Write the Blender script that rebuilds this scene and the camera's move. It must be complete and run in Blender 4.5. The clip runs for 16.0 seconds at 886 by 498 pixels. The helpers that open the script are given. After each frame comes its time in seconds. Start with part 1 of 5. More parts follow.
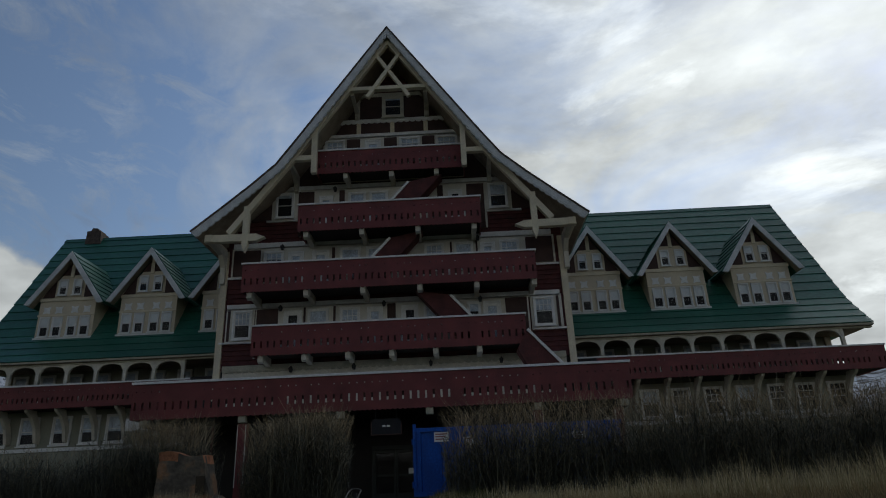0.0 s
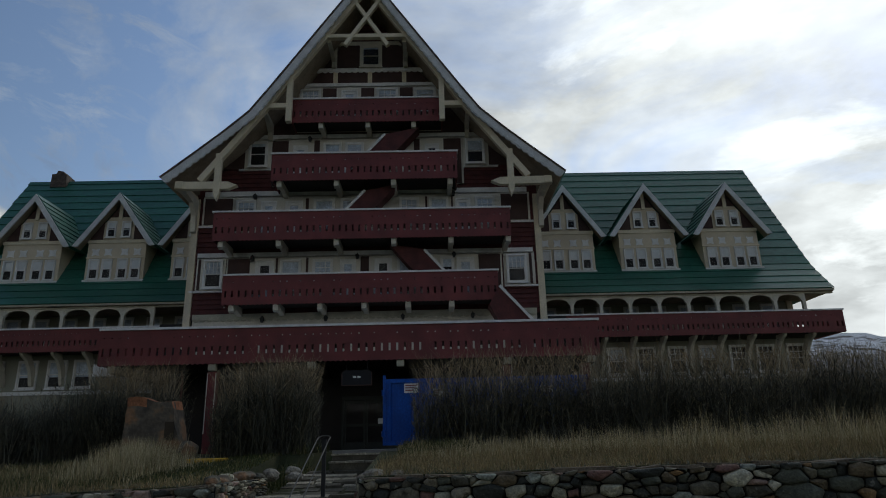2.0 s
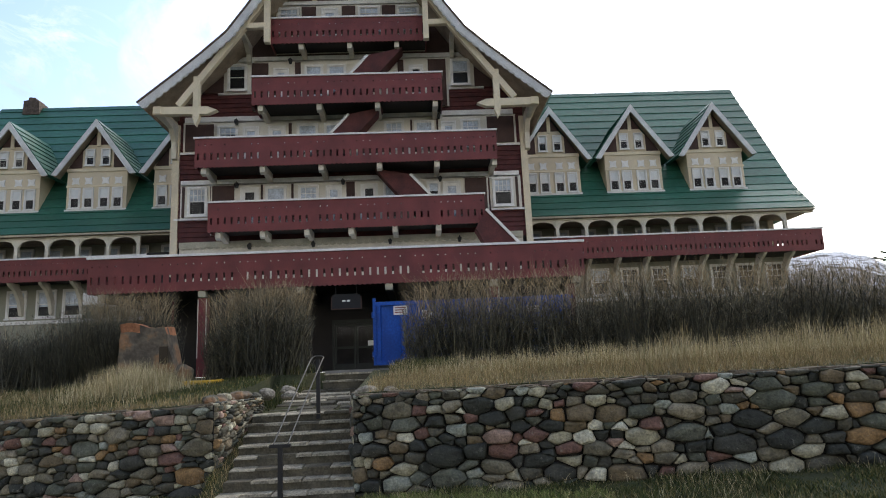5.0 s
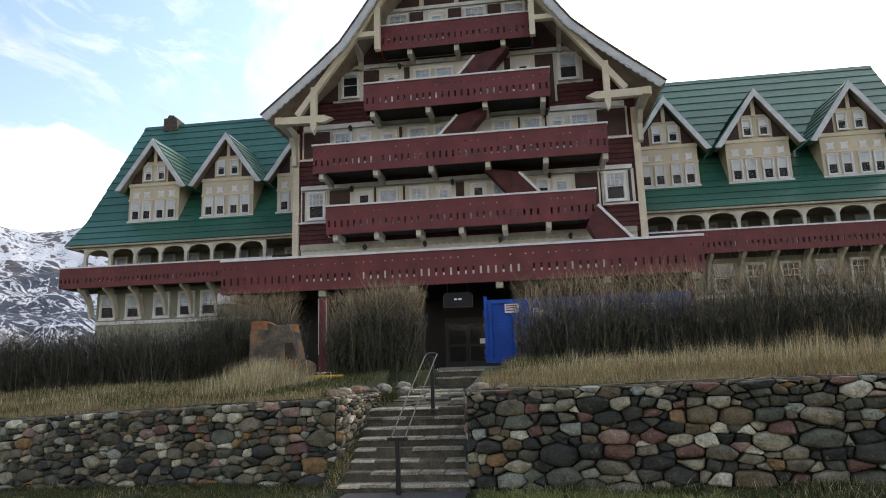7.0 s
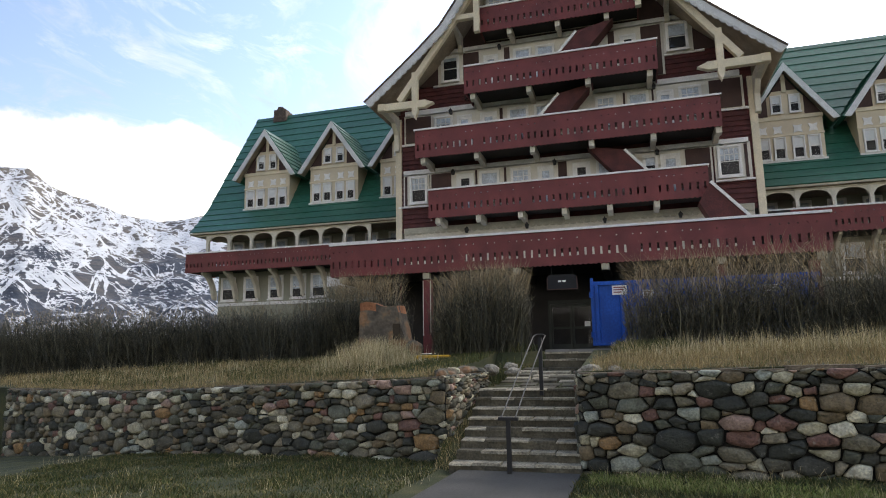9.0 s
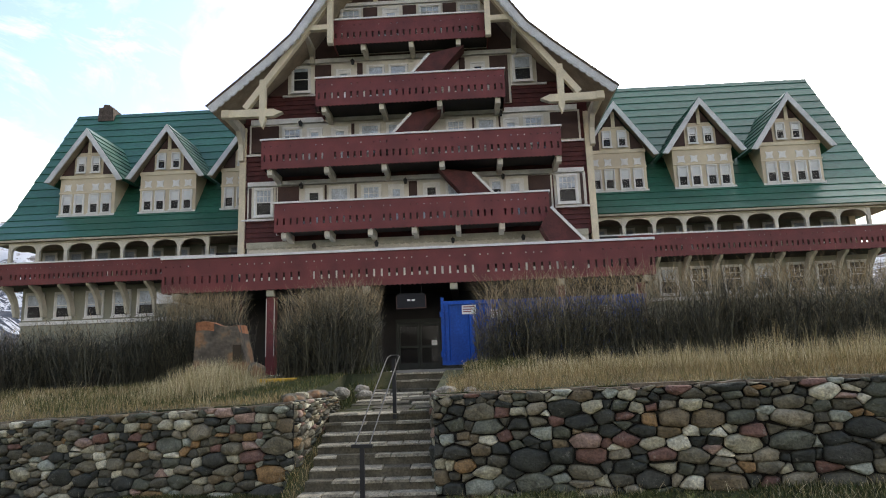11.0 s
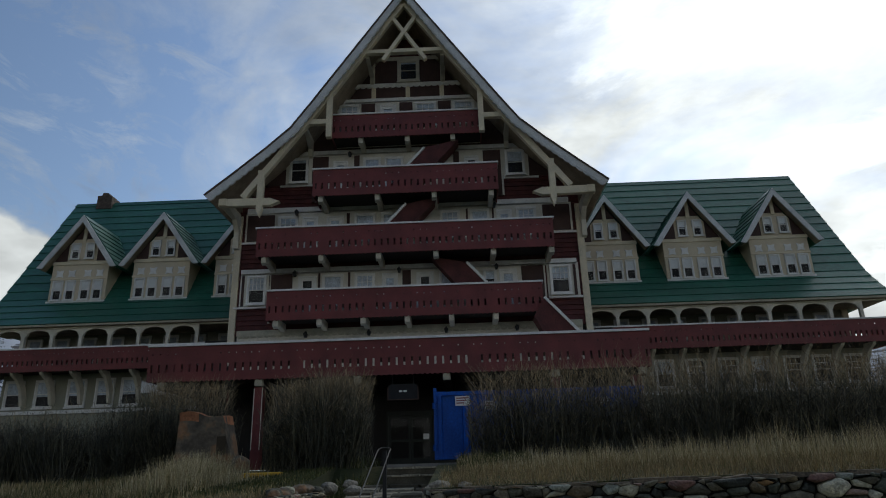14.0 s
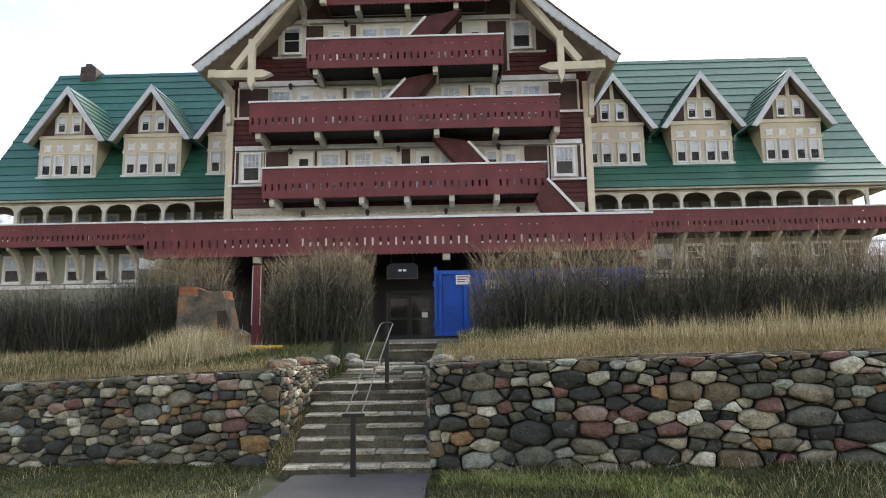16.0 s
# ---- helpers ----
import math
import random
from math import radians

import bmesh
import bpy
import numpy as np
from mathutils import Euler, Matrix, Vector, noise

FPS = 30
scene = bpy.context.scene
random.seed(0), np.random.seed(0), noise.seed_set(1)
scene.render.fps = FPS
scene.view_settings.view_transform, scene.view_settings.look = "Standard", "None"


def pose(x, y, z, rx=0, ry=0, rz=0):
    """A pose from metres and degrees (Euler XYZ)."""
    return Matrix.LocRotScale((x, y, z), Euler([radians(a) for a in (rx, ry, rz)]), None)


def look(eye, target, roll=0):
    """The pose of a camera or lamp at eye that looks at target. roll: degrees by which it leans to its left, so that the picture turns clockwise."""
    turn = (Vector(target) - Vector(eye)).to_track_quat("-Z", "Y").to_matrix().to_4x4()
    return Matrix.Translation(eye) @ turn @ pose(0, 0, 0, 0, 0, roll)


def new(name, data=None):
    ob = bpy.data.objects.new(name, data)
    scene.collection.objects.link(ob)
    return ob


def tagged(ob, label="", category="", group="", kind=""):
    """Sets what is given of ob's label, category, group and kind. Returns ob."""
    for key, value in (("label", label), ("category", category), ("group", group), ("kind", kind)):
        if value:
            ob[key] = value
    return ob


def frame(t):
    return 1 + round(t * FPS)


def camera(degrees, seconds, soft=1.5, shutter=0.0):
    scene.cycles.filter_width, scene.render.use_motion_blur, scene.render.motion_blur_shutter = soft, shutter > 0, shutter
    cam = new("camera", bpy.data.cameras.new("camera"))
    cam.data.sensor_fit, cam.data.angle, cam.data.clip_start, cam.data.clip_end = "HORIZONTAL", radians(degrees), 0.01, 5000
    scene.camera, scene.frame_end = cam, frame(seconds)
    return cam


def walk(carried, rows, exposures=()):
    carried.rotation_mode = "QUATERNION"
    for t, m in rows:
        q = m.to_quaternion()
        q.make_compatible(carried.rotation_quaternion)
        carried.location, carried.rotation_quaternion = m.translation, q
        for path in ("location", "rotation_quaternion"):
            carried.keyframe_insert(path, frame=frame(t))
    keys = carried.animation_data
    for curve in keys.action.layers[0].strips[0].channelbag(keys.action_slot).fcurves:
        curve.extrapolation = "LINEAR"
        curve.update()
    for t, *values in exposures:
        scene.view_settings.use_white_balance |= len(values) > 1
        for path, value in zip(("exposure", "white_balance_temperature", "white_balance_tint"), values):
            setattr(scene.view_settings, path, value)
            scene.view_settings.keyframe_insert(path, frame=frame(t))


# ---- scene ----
cam = camera(69.3, 16.0, soft=1.0)

EXPOSURES = [(0, -1.75, 6350, 4), (1.5, -1.68, 6350, 4), (2.3, -1.44, 6400, 4), (3.2, -1.55, 6450, 5), (5.3, 0.42, 7100, 10), (8.2, 0.27, 7200, 10), (11, 0.52, 7300, 10), (11.5, -0.4, 7000, 8), (12, -0.88, 6700, 5), (12.5, -1.55, 6350, 4), (13.0, -1.8, 6350, 4), (13.6, -1.8, 6350, 4), (14.0, -1.28, 6400, 4), (14.5, -0.45, 6800, 6), (15.0, 0.35, 7100, 10), (16, 0.88, 7300, 10)]
PATH = [
    (0, (0.017, 1.638, -1.27), (-0.014, 3.505, -0.553), -2.5),
    (0.5, (-0.019, 1.683, -1.281), (-0.013, 3.559, -0.589), -2.0),
    (1, (-0.04, 1.686, -1.299), (-0.03, 3.568, -0.623), -1.6),
    (1.5, (-0.001, 1.701, -1.344), (0.025, 3.595, -0.704), -1.1),
    (2, (0.01, 1.719, -1.333), (0.054, 3.63, -0.746), -1.5),
    (2.5, (-0.031, 1.798, -1.338), (0.081, 3.716, -0.785), -1.7),
    (3, (-0.078, 1.822, -1.386), (0.147, 3.743, -0.876), -1.9),
    (3.2, (-0.086, 1.853, -1.383), (0.177, 3.776, -0.901), -2.0),
    (5.3, (-0.02, 1.665, -1.414), (-0.002, 3.634, -1.063), -2.6),
    (5.5, (-0.006, 1.674, -1.417), (-0.033, 3.644, -1.072), -2.6),
    (6, (-0.033, 1.685, -1.43), (-0.128, 3.653, -1.087), -2.6),
    (6.5, (-0.034, 1.647, -1.409), (-0.196, 3.607, -1.045), -2.3),
    (7, (-0.039, 1.603, -1.427), (-0.298, 3.551, -1.058), -1.8),
    (7.5, (-0.054, 1.605, -1.439), (-0.461, 3.529, -1.075), -1.3),
    (8, (-0.083, 1.582, -1.454), (-0.625, 3.474, -1.103), -0.6),
    (8.2, (-0.108, 1.567, -1.468), (-0.689, 3.45, -1.125), -0.5),
    (10.3, (-0.338, 1.733, -1.399), (-0.729, 3.671, -1.098), -1.5),
    (10.5, (-0.366, 1.796, -1.375), (-0.697, 3.745, -1.072), -1.3),
    (11, (-0.509, 1.949, -1.383), (-0.59, 3.913, -1.016), -2.0),
    (11.5, (-0.529, 2.006, -1.379), (-0.46, 3.957, -0.946), -1.9),
    (12, (-0.517, 1.998, -1.403), (-0.539, 3.926, -0.87), -1.4),
    (12.5, (-0.525, 2.072, -1.365), (-0.546, 3.96, -0.705), -1.0),
    (13, (-0.538, 2.035, -1.378), (-0.539, 3.894, -0.641), -0.8),
    (13.5, (-0.539, 1.994, -1.416), (-0.557, 3.854, -0.682), -1.3),
    (14, (-0.548, 2.023, -1.45), (-0.595, 3.917, -0.809), -1.7),
    (14.5, (-0.54, 2.212, -1.449), (-0.638, 4.138, -0.92), -1.1),
    (15, (-0.575, 2.345, -1.483), (-0.7, 4.297, -1.066), -1.1),
    (15.5, (-0.682, 2.714, -1.486), (-0.767, 4.681, -1.134), -0.6),
    (16, (-0.726, 2.643, -1.519), (-0.772, 4.62, -1.224), -0.9),
]
walk(cam, [(t, look(eye, target, roll)) for t, eye, target, roll in PATH], EXPOSURES)

# ---- world and light ----
SUN_AZ, SUN_EL = radians(40), radians(36)
sun_dir = Vector((math.sin(SUN_AZ) * math.cos(SUN_EL), math.cos(SUN_AZ) * math.cos(SUN_EL), math.sin(SUN_EL)))
world = bpy.data.worlds.new("world")
scene.world = world
world.use_nodes = True
wn, wl = world.node_tree.nodes, world.node_tree.links
wn.clear()


def wnode(kind, **values):
    n = wn.new(kind)
    for key, value in values.items():
        n.inputs[key].default_value = value
    return n


def wmath(op, a, b=0.0, clamp=False):
    n = wn.new("ShaderNodeMath")
    n.operation, n.use_clamp = op, clamp
    for i, v in enumerate((a, b)):
        if isinstance(v, (int, float)):
            n.inputs[i].default_value = v
        else:
            wl.new(v, n.inputs[i])
    return n.outputs[0]


sky = wn.new("ShaderNodeTexSky")
sky.sky_type = "NISHITA"
sky.sun_disc = False
sky.sun_elevation, sky.sun_rotation = SUN_EL, SUN_AZ
sky.altitude, sky.air_density, sky.dust_density, sky.ozone_density = 1300, 1.2, 0.6, 2.0
coord = wn.new("ShaderNodeTexCoord")
xyz = wn.new("ShaderNodeSeparateXYZ")
wl.new(coord.outputs["Generated"], xyz.inputs[0])
# clouds lie on a flat layer overhead: the view direction is divided by its height
lift = wmath("ADD", wmath("MAXIMUM", xyz.outputs[2], 0.0), 0.25)
flat = wn.new("ShaderNodeCombineXYZ")
wl.new(wmath("DIVIDE", xyz.outputs[0], lift), flat.inputs[0])
wl.new(wmath("DIVIDE", xyz.outputs[1], lift), flat.inputs[1])
wl.new(wmath("MULTIPLY", xyz.outputs[2], 2.0), flat.inputs[2])
cloud_noise = wnode("ShaderNodeTexNoise", Scale=1.9, Detail=9.0, Roughness=0.6, Distortion=0.9)
wl.new(flat.outputs[0], cloud_noise.inputs["Vector"])
near_sun = wn.new("ShaderNodeVectorMath")
near_sun.operation = "DOT_PRODUCT"
wl.new(coord.outputs["Generated"], near_sun.inputs[0])
near_sun.inputs[1].default_value = sun_dir
toward = near_sun.outputs["Value"]
low = wmath("SUBTRACT", 0.36, xyz.outputs[2], clamp=True)
amount = wmath("ADD", wmath("MULTIPLY", cloud_noise.outputs["Fac"], 2.5), wmath("MULTIPLY", toward, 1.9))
amount = wmath("ADD", amount, wmath("MULTIPLY", low, 1.5))
cover = wmath("SUBTRACT", amount, 2.22, clamp=True)
bank_noise = wnode("ShaderNodeTexNoise", Scale=4.5, Detail=9.0, Roughness=0.56)
wl.new(coord.outputs["Generated"], bank_noise.inputs["Vector"])
bank = wmath("SUBTRACT", wmath("ADD", 0.24, wmath("MULTIPLY", bank_noise.outputs["Fac"], 0.17)), xyz.outputs[2])
bank = wmath("MULTIPLY", bank, 55.0, clamp=True)
# thin torn cirrus drifts over the blue
wisp_noise = wnode("ShaderNodeTexNoise", Scale=6.5, Detail=10.0, Roughness=0.68, Distortion=1.2)
wisp_turn = wn.new("ShaderNodeMapping")
wisp_turn.inputs["Rotation"].default_value = (0, 0, 0.6)
wisp_turn.inputs["Scale"].default_value = (1.0, 0.45, 1.0)
wl.new(flat.outputs[0], wisp_turn.inputs[0])
wl.new(wisp_turn.outputs[0], wisp_noise.inputs["Vector"])
wisp = wmath("MULTIPLY", wmath("SUBTRACT", wisp_noise.outputs["Fac"], 0.50, clamp=True), 1.7, clamp=True)
cover = wmath("MAXIMUM", wmath("MAXIMUM", cover, wisp), bank)
glow = wmath("POWER", wmath("MAXIMUM", toward, 0.0), 3.0)
billow = wnode("ShaderNodeTexNoise", Scale=2.6, Detail=8.0, Roughness=0.58)
wl.new(flat.outputs[0], billow.inputs["Vector"])
# bright heads of cumulus stand out of the veil on the sun's side
puff_noise = wnode("ShaderNodeTexNoise", Scale=2.1, Detail=10.0, Roughness=0.6, Distortion=0.25)
wl.new(flat.outputs[0], puff_noise.inputs["Vector"])
puff = wmath("SUBTRACT", wmath("ADD", puff_noise.outputs["Fac"], wmath("MULTIPLY", glow, 0.06)), 0.585, clamp=True)
puff = wmath("MULTIPLY", wmath("MULTIPLY", puff, 9.0, clamp=True), 0.75)
bright = wmath("ADD", wmath("MAXIMUM", wmath("ADD", -0.45, wmath("MULTIPLY", billow.outputs["Fac"], 2.75)), 0.25), wmath("ADD", wmath("MULTIPLY", glow, 0.72), wmath("ADD", wmath("MULTIPLY", bank, wmath("SUBTRACT", 0.8, toward, clamp=True)), puff)))
cloud = wn.new("ShaderNodeVectorMath")
cloud.operation = "SCALE"
cloud.inputs[0].default_value = (0.975, 0.985, 1.0)
wl.new(bright, cloud.inputs["Scale"])
clear = wn.new("ShaderNodeVectorMath")
clear.operation = "SCALE"
haze = wn.new("ShaderNodeVectorMath")
haze.operation = "MULTIPLY"
wl.new(sky.outputs[0], haze.inputs[0])
haze.inputs[1].default_value = (1.09, 0.98, 0.955)
wl.new(haze.outputs[0], clear.inputs[0])
clear.inputs["Scale"].default_value = 0.275
blend = wn.new("ShaderNodeMix")
blend.data_type = "RGBA"
wl.new(cover, blend.inputs["Factor"])
wl.new(clear.outputs[0], blend.inputs["A"])
wl.new(cloud.outputs[0], blend.inputs["B"])
back = wnode("ShaderNodeBackground", Strength=1.0)
# the half of the sky round the veiled sun is the brighter one
facing = wmath("POWER", wmath("MULTIPLY", wmath("ADD", toward, 1.0), 0.5), 1.5)
sun_side = wn.new("ShaderNodeVectorMath")
sun_side.operation = "SCALE"
wl.new(blend.outputs["Result"], sun_side.inputs[0])
wl.new(wmath("ADD", 0.39, wmath("MULTIPLY", facing, 1.22)), sun_side.inputs["Scale"])
wl.new(sun_side.outputs[0], back.inputs[0])
wout = wn.new("ShaderNodeOutputWorld")
wl.new(back.outputs[0], wout.inputs[0])

sun_lamp = bpy.data.lights.new("sun", "SUN")
sun_lamp.energy, sun_lamp.angle, sun_lamp.color = 1.3, radians(11), (1.0, 0.95, 0.87)
sun = new("sun", sun_lamp)
sun.matrix_world = look((60, 80, 90), Vector((60, 80, 90)) - sun_dir)


# ---- materials ----
def material(name, color, rough=0.7, metal=0.0, vary=0.25, scale=3.0, grain=40.0, bump=0.15, stops=None, by="", stretch=(1, 1, 1), sheen=0.5):
    """A surface with variation at two scales, a fine relief and, where by is set, a colour of its own for each piece."""
    m = bpy.data.materials.new(name)
    m.use_nodes = True
    nodes, links = m.node_tree.nodes, m.node_tree.links
    bsdf = nodes["Principled BSDF"]
    tc = nodes.new("ShaderNodeTexCoord")
    mp = nodes.new("ShaderNodeMapping")
    mp.inputs["Scale"].default_value = stretch
    links.new(tc.outputs["Object"], mp.inputs[0])
    big, fine = nodes.new("ShaderNodeTexNoise"), nodes.new("ShaderNodeTexNoise")
    big.inputs["Scale"].default_value, big.inputs["Detail"].default_value = scale, 4
    fine.inputs["Scale"].default_value, fine.inputs["Detail"].default_value = grain, 3
    for n in (big, fine):
        links.new(mp.outputs[0], n.inputs["Vector"])
    if stops:
        ramp = nodes.new("ShaderNodeValToRGB")
        ramp.color_ramp.interpolation = "LINEAR" if not by else "CONSTANT"
        while len(ramp.color_ramp.elements) < len(stops):
            ramp.color_ramp.elements.new(0.5)
        for e, (at, c) in zip(ramp.color_ramp.elements, stops):
            e.position, e.color = at, (*c, 1)
        if by == "object":
            src = nodes.new("ShaderNodeObjectInfo").outputs["Random"]
        elif by == "island":
            src = nodes.new("ShaderNodeNewGeometry").outputs["Random Per Island"]
        else:
            src = big.outputs["Fac"]
        links.new(src, ramp.inputs[0])
        base = ramp.outputs[0]
    else:
        rgb = nodes.new("ShaderNodeRGB")
        rgb.outputs[0].default_value = (*color, 1)
        base = rgb.outputs[0]
    mixed = nodes.new("ShaderNodeMath")
    mixed.operation = "MULTIPLY"
    links.new(big.outputs["Fac"], mixed.inputs[0])
    links.new(fine.outputs["Fac"], mixed.inputs[1])
    span = nodes.new("ShaderNodeMapRange")
    span.inputs["From Min"].default_value, span.inputs["From Max"].default_value = 0.12, 0.4
    span.inputs["To Min"].default_value, span.inputs["To Max"].default_value = 1 - vary, 1 + vary
    links.new(mixed.outputs[0], span.inputs[0])
    scaled = nodes.new("ShaderNodeVectorMath")
    scaled.operation = "SCALE"
    links.new(base, scaled.inputs[0])
    links.new(span.outputs[0], scaled.inputs["Scale"])
    links.new(scaled.outputs[0], bsdf.inputs["Base Color"])
    bsdf.inputs["Roughness"].default_value, bsdf.inputs["Metallic"].default_value = rough, metal
    bsdf.inputs["Specular IOR Level"].default_value = sheen
    if bump:
        bp = nodes.new("ShaderNodeBump")
        bp.inputs["Strength"].default_value, bp.inputs["Distance"].default_value = bump, 0.03
        links.new(fine.outputs["Fac"], bp.inputs["Height"])
        links.new(bp.outputs[0], bsdf.inputs["Normal"])
    return m


def glass_material():
    m = bpy.data.materials.new("window_glass")
    m.use_nodes = True
    nodes, links = m.node_tree.nodes, m.node_tree.links
    nodes.remove(nodes["Principled BSDF"])
    clear_part, gloss, fresnel = nodes.new("ShaderNodeBsdfTransparent"), nodes.new("ShaderNodeBsdfGlossy"), nodes.new("ShaderNodeFresnel")
    clear_part.inputs[0].default_value = (0.97, 0.98, 0.98, 1)
    gloss.inputs["Roughness"].default_value = 0.03
    fresnel.inputs["IOR"].default_value = 1.33
    mix = nodes.new("ShaderNodeMixShader")
    links.new(fresnel.outputs[0], mix.inputs[0])
    links.new(clear_part.outputs[0], mix.inputs[1])
    links.new(gloss.outputs[0], mix.inputs[2])
    links.new(mix.outputs[0], nodes["Material Output"].inputs[0])
    return m


RED = material("red_painted_wood", (0.160, 0.030, 0.029), 0.6, vary=0.3, scale=1.3, grain=30, bump=0.1)
SIDING = material("red_stained_shingle", (0.092, 0.022, 0.020), 0.75, vary=0.45, scale=2.2, grain=22, bump=0.3)
CREAM = material("cream_painted_wood", (0.70, 0.61, 0.44), 0.6, vary=0.16, scale=1.5, grain=25, bump=0.08)
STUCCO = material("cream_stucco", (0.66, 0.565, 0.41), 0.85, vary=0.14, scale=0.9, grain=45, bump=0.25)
# Olive stucco, its colour also darkened for the shade under gallery and eaves.
LOWER = material("shaded_olive_beige_stucco", (0.32, 0.315, 0.245), 0.85, vary=0.2, scale=0.9, grain=45, bump=0.25)
PALE_STONE = material("pale_boulder_stone", (0.25, 0.225, 0.18), 0.85, vary=0.5, scale=6, grain=25, bump=0.5)
WHITE = material("weathered_white_paint", (0.78, 0.765, 0.73), 0.55, vary=0.16, scale=2.5, grain=30, bump=0.1)
PALE = material("pale_beige_trim", (0.62, 0.575, 0.47), 0.65, vary=0.2, scale=2.0, grain=30, bump=0.1)
BOARD = material("pale_cream_boarding", (0.70, 0.66, 0.57), 0.6, vary=0.15, scale=1.5, grain=25, bump=0.08)
BRACKET = material("grey_beige_bracket_paint", (0.44, 0.41, 0.31), 0.7, vary=0.25, scale=2.0, grain=30, bump=0.1)
BARGE = material("grey_white_bargeboard", (0.62, 0.625, 0.62), 0.6, vary=0.22, scale=1.8, grain=26, bump=0.12)
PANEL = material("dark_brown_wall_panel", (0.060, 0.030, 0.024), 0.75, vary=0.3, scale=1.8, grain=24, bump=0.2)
SOFFIT = material("tan_boarded_soffit", (0.33, 0.265, 0.19), 0.8, vary=0.3, scale=2.0, grain=25, bump=0.2)
# Near-black: the shade under porch and balconies is put into this timber colour.
SHADEWOOD = material("shade_dark_timber", (0.014, 0.011, 0.009), 0.75, vary=0.35, scale=2.0, grain=25, bump=0.2)
GREEN = material("green_painted_roofing", (0.022, 0.112, 0.074), 0.4, vary=0.3, scale=0.7, grain=9, bump=0.12, stretch=(0.4, 1, 1))
DOORFRAME = material("dark_green_door_paint", (0.022, 0.025, 0.020), 0.6, vary=0.3, bump=0.1)
# Near-black board: behind panes it paints the darkness of an unlit room.
DARKBOARD = material("near_black_board", (0.02, 0.02, 0.022), 0.9, vary=0.2, bump=0)
BLIND = material("white_roller_blind", (0.78, 0.79, 0.80), 0.8, vary=0.08, bump=0)
CURTAIN = material("blue_grey_net_curtain", (0.52, 0.57, 0.64), 0.85, vary=0.3, scale=2.5, grain=14, bump=0)
GLASS = glass_material()
STONES = [(0.0, (0.082, 0.078, 0.062)), (0.13, (0.150, 0.138, 0.106)), (0.22, (0.034, 0.038, 0.034)), (0.40, (0.215, 0.192, 0.150)), (0.47, (0.086, 0.093, 0.074)),
          (0.56, (0.350, 0.332, 0.262)), (0.65, (0.150, 0.118, 0.078)), (0.71, (0.155, 0.084, 0.072)), (0.755, (0.050, 0.052, 0.046)), (0.83, (0.275, 0.300, 0.280)),
          (0.87, (0.255, 0.158, 0.078)), (0.90, (0.310, 0.215, 0.190)), (0.925, (0.540, 0.525, 0.455)), (0.965, (0.115, 0.124, 0.106))]
STONES = [(at, (r * 1.02, g * 0.985, b * 0.86)) for at, (r, g, b) in STONES]


def stone_material(name, by):
    """Field stone: each its own colour, with lighter lichen blots, darker veins and a pitted face."""
    m = material(name, (0.2, 0.2, 0.2), 0.8, vary=0.45, scale=7, grain=30, bump=0.7, stops=STONES, by=by)
    nodes, links = m.node_tree.nodes, m.node_tree.links
    bsdf = nodes["Principled BSDF"]
    base = bsdf.inputs["Base Color"].links[0].from_socket
    tc = nodes.new("ShaderNodeTexCoord")
    for size, lo, hi, tone, share in ((9.0, 0.60, 0.68, (0.36, 0.35, 0.29), 0.42), (15.0, 0.62, 0.70, (0.035, 0.032, 0.028), 0.6)):
        blot = nodes.new("ShaderNodeTexNoise")
        blot.inputs["Scale"].default_value, blot.inputs["Detail"].default_value, blot.inputs["Roughness"].default_value = size, 6, 0.7
        links.new(tc.outputs["Object"], blot.inputs["Vector"])
        span = nodes.new("ShaderNodeMapRange")
        span.inputs["From Min"].default_value, span.inputs["From Max"].default_value, span.inputs["To Max"].default_value = lo, hi, share
        links.new(blot.outputs["Fac"], span.inputs[0])
        mix = nodes.new("ShaderNodeMix")
        mix.data_type = "RGBA"
        links.new(span.outputs[0], mix.inputs["Factor"])
        links.new(base, mix.inputs["A"])
        mix.inputs["B"].default_value = (*tone, 1)
        base = mix.outputs["Result"]
    links.new(base, bsdf.inputs["Base Color"])
    return m


STONE = stone_material("field_stone", "object")
STONE_REST = stone_material("field_stone_rest", "island")
MORTAR = material("dark_mortar", (0.016, 0.014, 0.011), 0.95, vary=0.4, scale=6, grain=50, bump=0.6)
FLAG = material("grey_flagstone", (0.092, 0.080, 0.054), 0.85, vary=0.5, scale=3.5, grain=30, bump=0.5)
COPING = material("earthy_slate", (0.12, 0.092, 0.060), 0.9, vary=0.55, scale=3.0, grain=26, bump=0.5)
# Worn stone, paler than the risers: light on the tops is in the colour.
NOSING = material("toplit_worn_flagstone", (0.285, 0.255, 0.190), 0.8, vary=0.6, scale=5, grain=30, bump=0.4)
ASPHALT = material("asphalt", (0.050, 0.049, 0.047), 0.85, vary=0.25, scale=1.5, grain=80, bump=0.3)
SOIL = material("lawn_ground", (0.1, 0.09, 0.04), 0.95, vary=0.4, scale=1.2, grain=30, bump=0.6,
                stops=[(0.3, (0.020, 0.030, 0.007)), (0.5, (0.036, 0.042, 0.011)), (0.7, (0.066, 0.058, 0.020))])
STRAW = material("dry_straw_grass", (0.4, 0.3, 0.15), 0.8, vary=0.3, scale=1.5, grain=20, bump=0,
                 stops=[(0.0, (0.400, 0.322, 0.170)), (0.3, (0.550, 0.458, 0.265)), (0.55, (0.275, 0.212, 0.105)), (0.72, (0.690, 0.600, 0.395)), (0.88, (0.160, 0.160, 0.058))], by="island")
